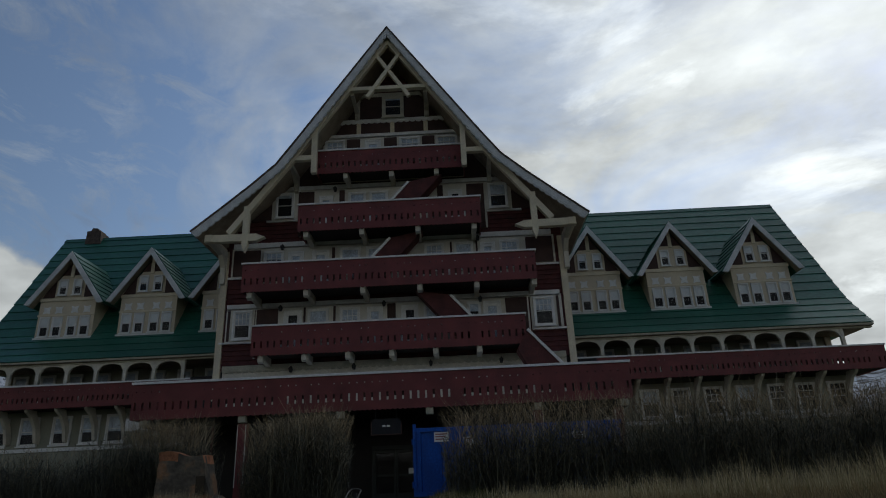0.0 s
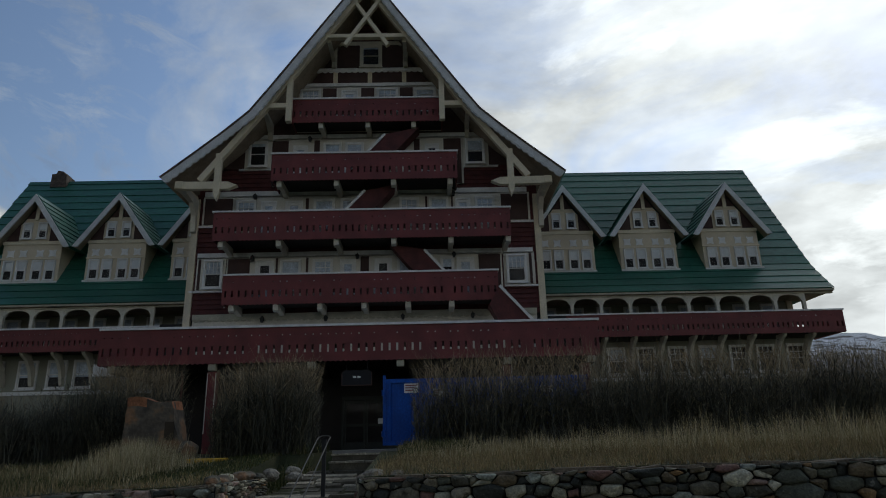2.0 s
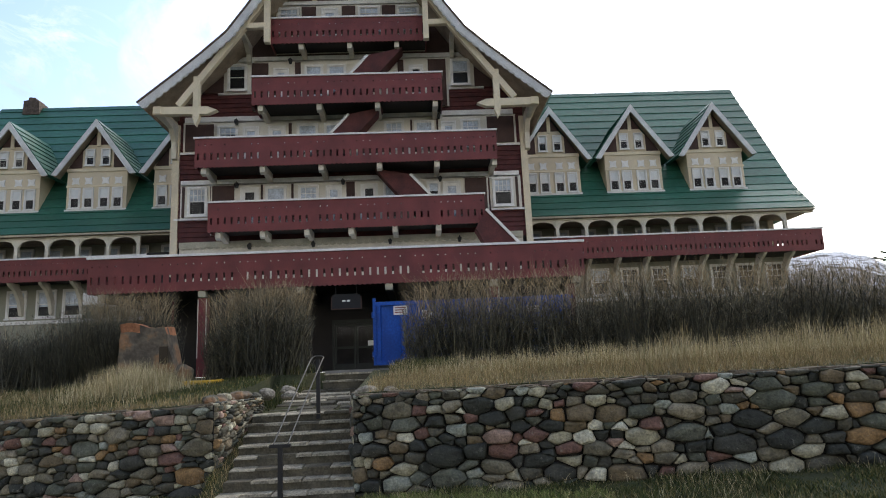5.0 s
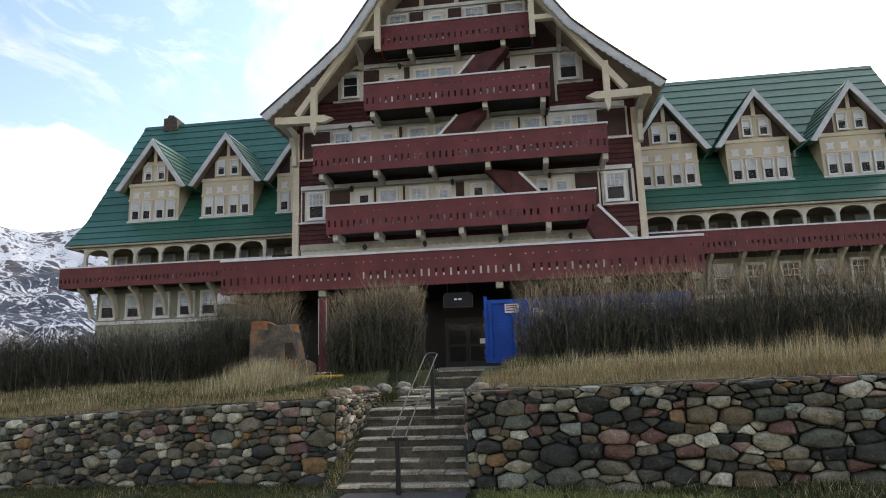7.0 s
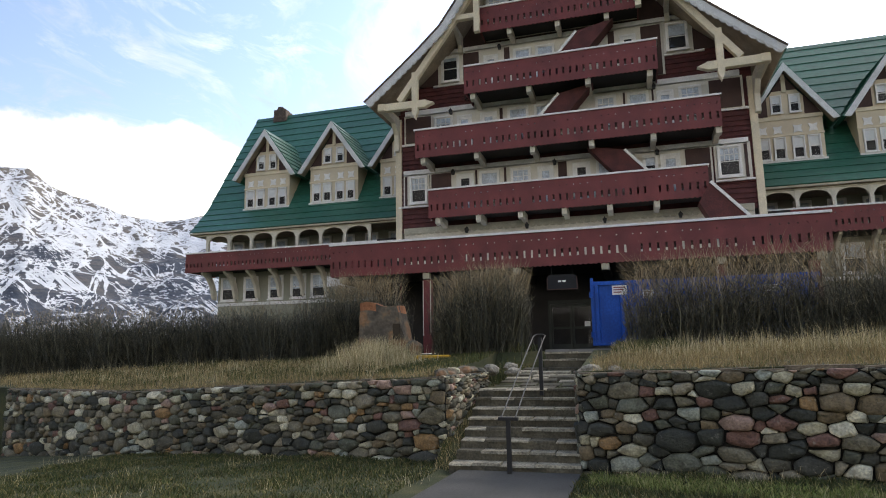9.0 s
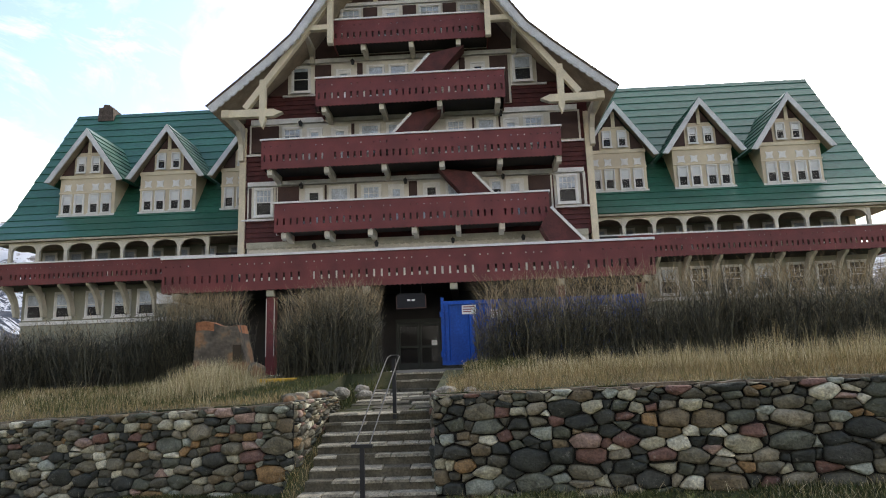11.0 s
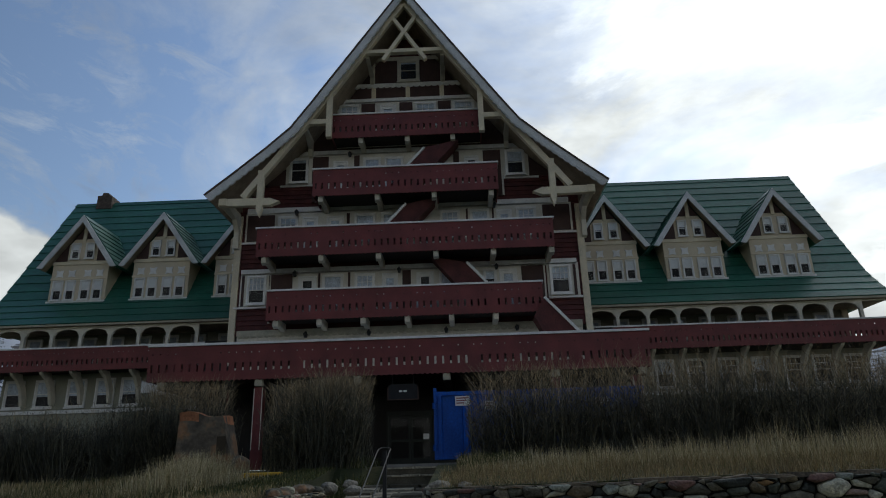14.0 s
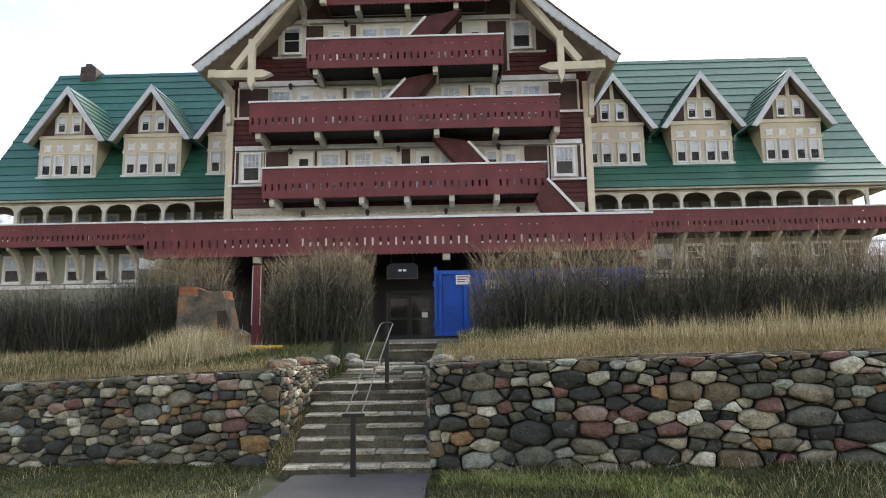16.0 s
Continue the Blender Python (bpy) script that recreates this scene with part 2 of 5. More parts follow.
STRAW_LOW = material("low_dry_grass", (0.3, 0.2, 0.1), 0.85, vary=0.35, scale=1.2, grain=14, bump=0,
                     stops=[(0.0, (0.285, 0.205, 0.092)), (0.3, (0.365, 0.272, 0.130)), (0.55, (0.205, 0.148, 0.066)), (0.72, (0.425, 0.335, 0.180)), (0.86, (0.120, 0.125, 0.038))], by="island")
BLADES = material("green_grass_blades", (0.1, 0.12, 0.04), 0.8, vary=0.3, scale=1.5, grain=20, bump=0,
                  stops=[(0.0, (0.042, 0.058, 0.009)), (0.35, (0.070, 0.078, 0.014)), (0.6, (0.024, 0.036, 0.007)), (0.78, (0.128, 0.112, 0.032)), (0.91, (0.250, 0.200, 0.082))], by="island")
FRESH = material("fresh_green_grass", (0.12, 0.16, 0.03), 0.8, vary=0.3, scale=1.5, grain=20, bump=0,
                 stops=[(0.0, (0.130, 0.175, 0.036)), (0.4, (0.200, 0.230, 0.058)), (0.7, (0.320, 0.300, 0.115))], by="island")
TWIG = material("bare_twigs", (0.1, 0.08, 0.06), 0.85, vary=0.3, scale=2, grain=20, bump=0,
                stops=[(0.0, (0.054, 0.052, 0.038)), (0.3, (0.084, 0.081, 0.054)), (0.5, (0.030, 0.030, 0.023)), (0.72, (0.155, 0.145, 0.094)), (0.88, (0.110, 0.112, 0.086))], by="island")
TWIG_TIP = material("young_twigs", (0.1, 0.08, 0.06), 0.85, vary=0.3, scale=2, grain=20, bump=0,
                    stops=[(0.0, (0.140, 0.118, 0.076)), (0.3, (0.215, 0.180, 0.112)), (0.55, (0.088, 0.077, 0.052)), (0.78, (0.34, 0.29, 0.185)), (0.92, (0.16, 0.15, 0.11))], by="island")
WHIP = material("pale_young_whips", (0.3, 0.2, 0.1), 0.8, vary=0.3, scale=2, grain=20, bump=0,
                stops=[(0.0, (0.310, 0.228, 0.125)), (0.35, (0.420, 0.318, 0.185)), (0.62, (0.150, 0.122, 0.078)), (0.85, (0.480, 0.395, 0.255))], by="island")
BLUE = material("blue_painted_steel", (0.004, 0.085, 0.42), 0.5, sheen=0.3, vary=0.3, scale=1.4, grain=18, bump=0.08)
BLACK = material("black_painted_steel", (0.009, 0.009, 0.010), 0.6, vary=0.2, bump=0)
PIPE = material("worn_galvanised_pipe", (0.10, 0.097, 0.092), 0.42, 0.7, vary=0.25, scale=8, bump=0)
ROCK = material("lichened_sandstone", (0.2, 0.15, 0.1), 0.9, vary=0.3, scale=2.2, grain=12, bump=0.35,
                stops=[(0.3, (0.085, 0.073, 0.058)), (0.5, (0.15, 0.122, 0.088)), (0.62, (0.24, 0.13, 0.065)), (0.75, (0.115, 0.1, 0.085))])
RUST = material("rusty_orange_rock_face", (0.36, 0.15, 0.07), 0.9, vary=0.45, scale=4, grain=25, bump=0.5)
BRONZE = material("dark_bronze_plate", (0.05, 0.038, 0.025), 0.5, 0.6, vary=0.2, bump=0)
YELLOW = material("yellow_kerb_paint", (0.62, 0.36, 0.03), 0.7, vary=0.3, scale=6, bump=0.2)
CONCRETE = material("concrete", (0.19, 0.185, 0.175), 0.9, vary=0.25, scale=2, grain=40, bump=0.3)
CHIMNEY = material("chimney_stone", (0.10, 0.075, 0.06), 0.9, vary=0.5, scale=5, grain=20, bump=0.6)
NEEDLES = material("spruce_needles", (0.03, 0.05, 0.025), 0.8, vary=0.4, scale=2, grain=10, bump=0,
                   stops=[(0.0, (0.018, 0.032, 0.018)), (0.5, (0.030, 0.048, 0.024)), (0.8, (0.045, 0.058, 0.028))], by="island")
BARK = material("bark", (0.06, 0.045, 0.035), 0.9, vary=0.3, bump=0.4)
PAPER = material("white_label", (0.75, 0.75, 0.74), 0.6, vary=0.05, bump=0)
INK = material("label_print", (0.25, 0.05, 0.06), 0.6, vary=0.05, bump=0)
LAMP = material("small_lamp", (0.8, 0.8, 0.75), 0.4, vary=0.0, bump=0)


# ---- mesh helpers ----
class Shape:
    """Collects corners and faces for one mesh."""

    def __init__(self):
        self.v, self.f = [], []

    def hexa(self, p):
        n = len(self.v)
        self.v += [tuple(q) for q in p]
        self.f += [tuple(n + i for i in q) for q in ((0, 3, 2, 1), (4, 5, 6, 7), (0, 1, 5, 4), (1, 2, 6, 5), (2, 3, 7, 6), (3, 0, 4, 7))]
        return self

    def box(self, x0, x1, y0, y1, z0, z1):
        return self.hexa([(x0, y0, z0), (x1, y0, z0), (x1, y1, z0), (x0, y1, z0), (x0, y0, z1), (x1, y0, z1), (x1, y1, z1), (x0, y1, z1)])

    def prism(self, poly, lo, hi, axis="y"):
        """A flat outline, given across the axis, drawn out along it."""
        n, k = len(self.v), len(poly)
        for c in (lo, hi):
            self.v += [(a, c, b) if axis == "y" else ((c, a, b) if axis == "x" else (a, b, c)) for a, b in poly]
        self.f.append(tuple(range(n, n + k)))
        self.f.append(tuple(range(n + 2 * k - 1, n + k - 1, -1)))
        for i in range(k):
            j = (i + 1) % k
            self.f.append((n + i, n + k + i, n + k + j, n + j))
        return self

    def sheet(self, x0, x1, y, z0, z1):
        n = len(self.v)
        self.v += [(x0, y, z0), (x1, y, z0), (x1, y, z1), (x0, y, z1)]
        self.f.append((n, n + 1, n + 2, n + 3))
        return self

    def beam(self, a, b, w, y0, y1):
        """A straight board in the plane of a facade, from a to b (x, z), w wide."""
        d = Vector((b[0] - a[0], b[1] - a[1])).normalized()
        s = Vector((-d.y, d.x)) * (w / 2)
        return self.prism([(a[0] - s.x, a[1] - s.y), (b[0] - s.x, b[1] - s.y), (b[0] + s.x, b[1] + s.y), (a[0] + s.x, a[1] + s.y)], y0, y1)

    def tube(self, points, r, sides=8, r_end=None):
        n = len(self.v)
        pts = [Vector(p) for p in points]
        for i, p in enumerate(pts):
            d = (pts[min(i + 1, len(pts) - 1)] - pts[max(i - 1, 0)]).normalized()
            u = d.orthogonal().normalized()
            w = d.cross(u)
            rr = r if r_end is None else r + (r_end - r) * i / (len(pts) - 1)
            self.v += [tuple(p + (u * math.cos(2 * math.pi * k / sides) + w * math.sin(2 * math.pi * k / sides)) * rr) for k in range(sides)]
        for i in range(len(pts) - 1):
            for k in range(sides):
                a, b = n + i * sides + k, n + i * sides + (k + 1) % sides
                self.f.append((a, b, b + sides, a + sides))
        self.f.append(tuple(range(n, n + sides)))
        self.f.append(tuple(range(n + len(pts) * sides - 1, n + (len(pts) - 1) * sides - 1, -1)))
        return self

    def mesh(self, name, mat):
        me = bpy.data.meshes.new(name)
        me.from_pydata(self.v, [], self.f)
        me.materials.append(mat)
        bm = bmesh.new()
        bm.from_mesh(me)
        bmesh.ops.recalc_face_normals(bm, faces=bm.faces)
        bm.to_mesh(me)
        bm.free()
        return me


def part(name, shape, mat, parent, label="", kind=""):
    """Links one mesh under a thing, or under a part of it."""
    me = shape.mesh(name, mat) if isinstance(shape, Shape) else shape
    ob = new(name, me)
    ob.parent = parent
    if parent.type == "EMPTY":
        ob.matrix_parent_inverse = Matrix.Translation(parent.location).inverted()
    return tagged(ob, label, kind=kind)


def thing(name, at, label, category, group="", kind=""):
    ob = new(name)
    ob.empty_display_size = 0.3
    ob.location = at
    return tagged(ob, label, category, group, kind)


def smooth(ob):
    ob.data.polygons.foreach_set("use_smooth", [True] * len(ob.data.polygons))
    return ob


def single(name, shape, mat, label, category="", kind="", group=""):
    me = shape.mesh(name, mat) if isinstance(shape, Shape) else shape
    return tagged(new(name, me), label, category, group, kind)


def ribbons(name, roots, tips, widths, mat, bends=None):
    """Many thin blades, each a tapered strip from root to tip, in one mesh."""
    n = len(roots)
    side = np.random.normal(size=(n, 3))
    side[:, 2] *= 0.1
    side /= np.linalg.norm(side, axis=1)[:, None]
    side *= widths[:, None] / 2
    mid = (roots + tips) / 2 if bends is None else (roots + tips) / 2 + bends
    v = np.empty((n, 5, 3))
    v[:, 0], v[:, 1], v[:, 2], v[:, 3], v[:, 4] = roots - side, roots + side, mid + side * 0.8, mid - side * 0.8, tips
    i = np.arange(n)[:, None] * 5
    quads = (i + np.array([[0, 1, 2, 3]])).tolist()
    tris = (i + np.array([[3, 2, 4]])).tolist()
    me = bpy.data.meshes.new(name)
    me.from_pydata(v.reshape(-1, 3).tolist(), [], quads + tris)
    me.materials.append(mat)
    return me


# ---- ground ----
def wall_y(x):
    return 12.47 - 0.28 * x


def wall_top(x):
    return -1.765 + 0.021 * (min(x, 9) + 1.2) if x > -2.4 else -1.85 + 0.045 * (max(x, -14) + 3.74)


def low_ground(x, y):
    fall = 0.05 * max(0.0, min(-4.5 - x, 6.5)) + 0.075 * max(0.0, min(-11.0 - x, 12))
    return -3.44 - fall + 0.055 * min(max(0.0, x + 1.0), 8) + 0.02 * min(max(12.5 - y, -1), 10)


STAIR_X0, STAIR_X1, STAIR_Y, RISE, TREAD, STEPS = -3.36, -1.2, 12.5, 0.16, 0.30, 8


def ground_z(x, y):
    d = y - wall_y(x)
    if -3.77 < x < STAIR_X1 and STAIR_Y - 0.1 < y < 18.4:
        if y < STAIR_Y + 0.05:
            return low_ground(x, STAIR_Y)
        top = STAIR_Y + STEPS * TREAD
        if y < top:
            return -3.47 + (y - STAIR_Y) * RISE / TREAD - 0.12
        return -2.24 + (y - top) * 0.125
    if d < 0.2:
        return low_ground(x, y)
    t = min(1.0, (d - 0.2) / 4.6)
    crest = -1.42 + 0.035 * min(0.0, max(x + 3.0, -8.0)) * min(1.0, max(0.0, (14.0 - d) / 5.0))
    z = (wall_top(x) - 0.02) * (1 - t) + crest * t
    if y > 60:
        z -= min(25.0, (y - 60) * 0.05)
    return z


xs = sorted(set([-2600, -900, -350, -150, -80, -50, -36] + [round(-30 + 0.6 * i, 2) for i in range(92)] + [-3.78, -3.76, -1.21, -1.19] + [30, 45, 70, 110, 200, 500, 1200, 2600]))
offs = sorted(set([-2600, -700, -200, -80, -40, -20] + [round(-14 + 0.7 * i, 2) for i in range(20)] + [0.05, 0.19, 0.21, 0.6, 1.0, 1.5, 2, 2.5, 3, 3.5, 4, 4.5, 5, 5.6, 6.4, 7.5, 9, 12, 16, 24, 34, 48, 60, 80, 130, 260, 500, 1000, 2600]))
g = Shape()
for o in offs:
    for x in xs:
        y = o + wall_y(max(-30, min(30, x)))
        z = ground_z(x, y)
        g.v.append((x, y, z + (0.03 * noise.noise((x * 0.8, y * 0.8, 0)) if abs(o) < 60 and z < 0 else 0)))
nx = len(xs)
for j in range(len(offs) - 1):
    for i in range(nx - 1):
        a = j * nx + i
        g.f.append((a, a + 1, a + nx + 1, a + nx))
ground = single("ground", g, SOIL, "rough lawn of dry and green grass on a low rise", "ground", "structure")

path_shape = Shape()
for k in range(10):
    ya, yb = 2.0 + k * 1.05, 2.0 + (k + 1) * 1.05
    rows4 = [(x, y, low_ground(x, y) + d) for d in (-0.1, 0.045) for x, y in ((-3.22, ya), (-1.2, ya), (-1.2, yb), (-3.22, yb))]
    path_shape.hexa(rows4)
single("pavement", path_shape, ASPHALT, "grey asphalt footpath leading to the stone steps", "path", "structure")


# ---- hotel ----
XC = -2.78
hotel = thing("hotel", (XC, 34, -1.4), "large dark red timber lodge with cream trim and green roofs", "building")
TW0, TW1, TY = -10.95, 5.2, 30.0          # tower corners and front wall
Z0 = -1.4

# tower: body, siding and roof
GABLE = [(8.95, 10.22), (7.55, 11.38), (6.33, 12.42), (5.25, 13.42), (4.35, 14.68), (2.2, 17.8), (0.0, 20.98)]   # half width, height of the roof's outer line


def half_width(z):
    if z <= 9.9:
        return 7.95
    for (w0, z0), (w1, z1) in zip(GABLE, GABLE[1:]):
        if z <= z1:
            z0 = max(z0, 0.0)
            return min(7.95, w0 + (w1 - w0) * (z - z0) / (z1 - z0) - 0.4)
    return 0.0


outline = [(XC - 7.95, Z0), (XC + 7.95, Z0)] + [(XC + half_width(z), z) for z in (9.9, 11.4, 12.6, 13.6, 14.8, 17.6, 19.6)] + [(XC - half_width(z), z) for z in (19.6, 17.6, 14.8, 13.6, 12.6, 11.4, 9.9)]
part("wall", Shape().prism(outline, TY + 0.12, TY + 0.4), SHADEWOOD, hotel, "dark red timber gable wall")
for xa in (TW0, TW1 - 0.3):
    part("side_wall", Shape().box(xa, xa + 0.3, TY + 0.4, 46, Z0, 10.4), SIDING, hotel)
siding = Shape()
z = 4.3
while z < 19.6:
    w = half_width(z + 0.2)
    if w > 0.3:
        jitter = random.uniform(-0.008, 0.008)
        siding.hexa([(XC - w, TY + 0.02 + jitter, z), (XC + w, TY + 0.02 + jitter, z), (XC + w, TY + 0.13, z), (XC - w, TY + 0.13, z),
                     (XC - w, TY + 0.075, z + 0.235), (XC + w, TY + 0.075, z + 0.235), (XC + w, TY + 0.13, z + 0.235), (XC - w, TY + 0.13, z + 0.235)])
    z += 0.225
part("siding", siding, SIDING, hotel, "lapped dark red shingle siding")

roof_t = 0.16
line_out = [(XC - w, zz) for w, zz in GABLE] + [(XC + w, zz) for w, zz in GABLE[-2::-1]]


def inner(points, d):
    """The line d metres below and inside a gable's outer line."""
    res = []
    for x, zz in points:
        s = -1 if x < XC - 0.01 else (1 if x > XC + 0.01 else 0)
        res.append((x - s * d * 0.72, zz - d * (0.72 if s else 1.35)))
    return res


def gable_strip(name, d0, d1, y0, y1, mat, label=""):
    """The two slopes of the gable, each as one bent board."""
    a, b = inner(line_out, d0), inner(line_out, d1)
    h = len(a) // 2
    made = []
    for cut in (slice(0, h + 1), slice(h, None)):
        p, q = a[cut], b[cut]
        s = Shape()
        k = len(p)
        for y in (y0, y1):
            s.v += [(x, y, zz) for x, zz in p] + [(x, y, zz) for x, zz in q]
        for i in range(k - 1):
            s.f += [(i, i + 1, k + i + 1, k + i), (2 * k + i, 3 * k + i, 3 * k + i + 1, 2 * k + i + 1), (i, 2 * k + i, 2 * k + i + 1, i + 1), (k + i, k + i + 1, 3 * k + i + 1, 3 * k + i)]
        s.f += [(0, k, 3 * k, 2 * k), (k - 1, 3 * k - 1, 4 * k - 1, 2 * k - 1)]
        made.append(part(name, s, mat, hotel, label))
    return made[0]


gable_strip("roof", 0.0, roof_t, 27.9, 46, GREEN, "steep green gable roof with flared eaves")
gable_strip("soffit", roof_t, roof_t + 0.06, 28.0, 46, SOFFIT, "tan boarded eaves soffit")
gable_strip("roof_edge", 0.0, 0.075, 27.74, 27.899, CHIMNEY, "dark edge of the roofing over the bargeboard")
barge = gable_strip("bargeboard", 0.077, 0.36, 27.78, 27.899, BARGE, "grey-white bargeboard with a scalloped lower edge")
# scallops hang from the lower edge of the bargeboard
scal = Shape()
edge = inner(line_out, 0.36)
for (xa, za), (xb, zb) in zip(edge, edge[1:]):
    length = math.hypot(xb - xa, zb - za)
    n = max(1, round(length / 0.34))
    nx_, nz_ = -(zb - za) / length, (xb - xa) / length
    if nz_ > 0:
        nx_, nz_ = -nx_, -nz_
    for k in range(n):
        p = [(xa + (xb - xa) * (k + f) / n, za + (zb - za) * (k + f) / n) for f in (0.0, 1.0)]
        ring = [(p[0][0] + (p[1][0] - p[0][0]) * f + nx_ * h, p[0][1] + (p[1][1] - p[0][1]) * f + nz_ * h) for f, h in ((1, 0), (0.9, 0.045), (0.5, 0.08), (0.1, 0.045), (0, 0))]
        scal.prism(ring, 27.8, 27.88)
part("scallop_trim", scal, BARGE, barge, kind="stuff")

# decorative truss in front of the gable
def truss_piece(s):
    return part("truss_beam", s, CREAM, hotel, "cream timber of the decorative gable truss")


ty0, ty1 = 28.05, 28.3
for s in (-1, 1):
    run = [(XC - s * 0.1, 20.46), (XC + s * 2.0, 17.45), (XC + s * 4.55, 13.8), (XC + s * 7.3, 10.15)]
    for a, b in zip(run, run[1:]):
        truss_piece(Shape().beam(a, b, 0.27, ty0 + 0.004 * s, ty1 + 0.004 * s))
    truss_piece(Shape().beam((XC + s * 0.6, 19.5), (XC - s * 1.02, 17.0), 0.18, ty0 - 0.02 - 0.02 * s, ty1 - 0.06 - 0.02 * s))
    truss_piece(Shape().beam((XC + s * 3.52, 15.5), (XC + s * 3.52, 13.0), 0.25, ty0 - 0.03, ty1 - 0.02))
    truss_piece(Shape().beam((XC + s * 3.5, 13.83), (XC + s * 4.62, 13.83), 0.24, ty0 + 0.01, ty1))
    truss_piece(Shape().beam((XC + s * 6.52, 11.45), (XC + s * 6.52, 9.55), 0.27, ty0 - 0.02, ty1 - 0.03))
    truss_piece(Shape().prism([(XC + s * 6.38, 9.56), (XC + s * 6.66, 9.56), (XC + s * 6.52, 9.2)], ty0 - 0.02, ty1 - 0.03))
    truss_piece(Shape().beam((XC + s * 6.0, 9.9), (XC + s * 8.35, 9.93), 0.34, ty0, ty1 + 0.02))
    truss_piece(Shape().prism([(XC + s * 6.02, 9.74), (XC + s * 6.02, 10.06), (XC + s * 5.62, 9.9)], ty0, ty1 + 0.02))
    truss_piece(Shape().box(XC + s * 8.15 - 0.16, XC + s * 8.15 + 0.16, ty0 - 0.05, 30.0, 9.78, 10.1))
truss_piece(Shape().beam((XC - 2.05, 17.52), (XC + 2.05, 17.52), 0.19, ty0 + 0.01, ty1 + 0.01))


def trim(x0, x1, z0, z1, mat=CREAM, y=TY - 0.02, deep=0.14, name="trim"):
    return part(name, Shape().box(x0, x1, y, y + deep, z0, z1), mat, hotel)


# corner boards with brackets
for s, xa in ((-1, XC - 8.17), (1, XC + 7.74)):
    trim(xa, xa + 0.3, 3.0, 10.0, CREAM, TY - 0.06, 0.3, "corner_board")
    xo = XC + s * 8.05
    part("eave_bracket", Shape().prism([(30.0, 8.3), (29.75, 8.35), (29.7, 9.1), (29.3, 9.6), (28.3, 9.75), (28.3, 9.95), (30.0, 9.95)], xo - 0.11, xo + 0.11, "x"), PALE, hotel)
    xo = XC + s * 4.75
    part("eave_bracket", Shape().prism([(30.0, 12.9), (29.75, 12.95), (29.7, 13.3), (29.2, 13.6), (28.3, 13.7), (28.3, 13.85), (30.0, 13.85)], xo - 0.1, xo + 0.1, "x"), PALE, hotel)
    xo = XC + s * 1.8
    part("eave_bracket", Shape().prism([(30.0, 16.9), (29.8, 16.95), (29.75, 17.2), (29.2, 17.3), (28.3, 17.3), (28.3, 17.42), (30.0, 17.42)], xo - 0.09, xo + 0.09, "x"), PALE, hotel)


def scalloped_band(x0, x1, z0, z1, y=TY - 0.06, paint=WHITE):
    s = Shape().box(x0, x1, y, y + 0.15, z0, z1)
    n = max(1, round((x1 - x0) / 0.3))
    w = (x1 - x0) / n
    for k in range(n):
        a = x0 + k * w
        s.prism([(a + w, z0), (a + 0.85 * w, z0 - 0.05), (a + 0.5 * w, z0 - 0.08), (a + 0.15 * w, z0 - 0.05), (a, z0)], y + 0.02, y + 0.1)
    return part("frieze", s, paint, hotel, "pale scalloped frieze board")


scalloped_band(TW0 + 0.4, TW1 - 0.4, 4.25, 4.5, paint=BRACKET)
scalloped_band(TW0 + 0.4, TW1 - 0.4, 7.14, 7.34)
for xa, xb in ((TW0 + 0.2, -9.2), (3.55, TW1 - 0.25)):
    trim(xa, xb, 8.6, 8.7, WHITE)
scalloped_band(TW0 + 0.5, TW1 - 0.5, 10.12, 10.36)
for s in (-1, 1):
    trim(*sorted((XC + s * 6.2, XC + s * 4.2)), 11.45, 11.54, WHITE)
scalloped_band(XC - 6.3, XC + 6.3, 13.08, 13.28)
scalloped_band(XC - 3.55, XC + 3.55, 15.92, 16.1)
scalloped_band(XC - 3.0, XC + 3.0, 16.78, 16.95)
trim(XC - 1.9, XC + 1.9, 18.3, 18.52, PALE)
for xa in (-1.83, -0.11, 1.6):
    trim(XC + xa, XC + xa + 0.22, 16.1, 16.8, CREAM)
for xa in (-1.9, 1.66):
    trim(XC + xa, XC + xa + 0.24, 16.95, 18.3, PALE)


# flat dark panels between the friezes of the upper gable
for za, zb in ((11.54, 13.08), (13.28, 15.92), (16.1, 16.78), (16.95, 18.3)):
    wa, wb = half_width(za) - 0.02, half_width(zb) - 0.02
    part("wall_panel", Shape().prism([(XC - wa, za), (XC + wa, za), (XC + wb, zb), (XC - wb, zb)], TY - 0.008, TY + 0.1), PANEL, hotel, "flat dark brown panel")


def ring(x0, x1, z0, z1, w, y0, y1):
    """A square frame in one piece round an opening."""
    s = Shape()
    o, n = [(x0 - w, z0 - w), (x1 + w, z0 - w), (x1 + w, z1 + w), (x0 - w, z1 + w)], [(x0, z0), (x1, z0), (x1, z1), (x0, z1)]
    for y in (y0, y1):
        s.v += [(a, y, b) for a, b in o + n]
    for i in range(4):
        j = (i + 1) % 4
        s.f += [(i, j, 4 + j, 4 + i), (8 + i, 12 + i, 12 + j, 8 + j), (i, 8 + i, 8 + j, j), (4 + i, 4 + j, 12 + j, 12 + i)]
    return s


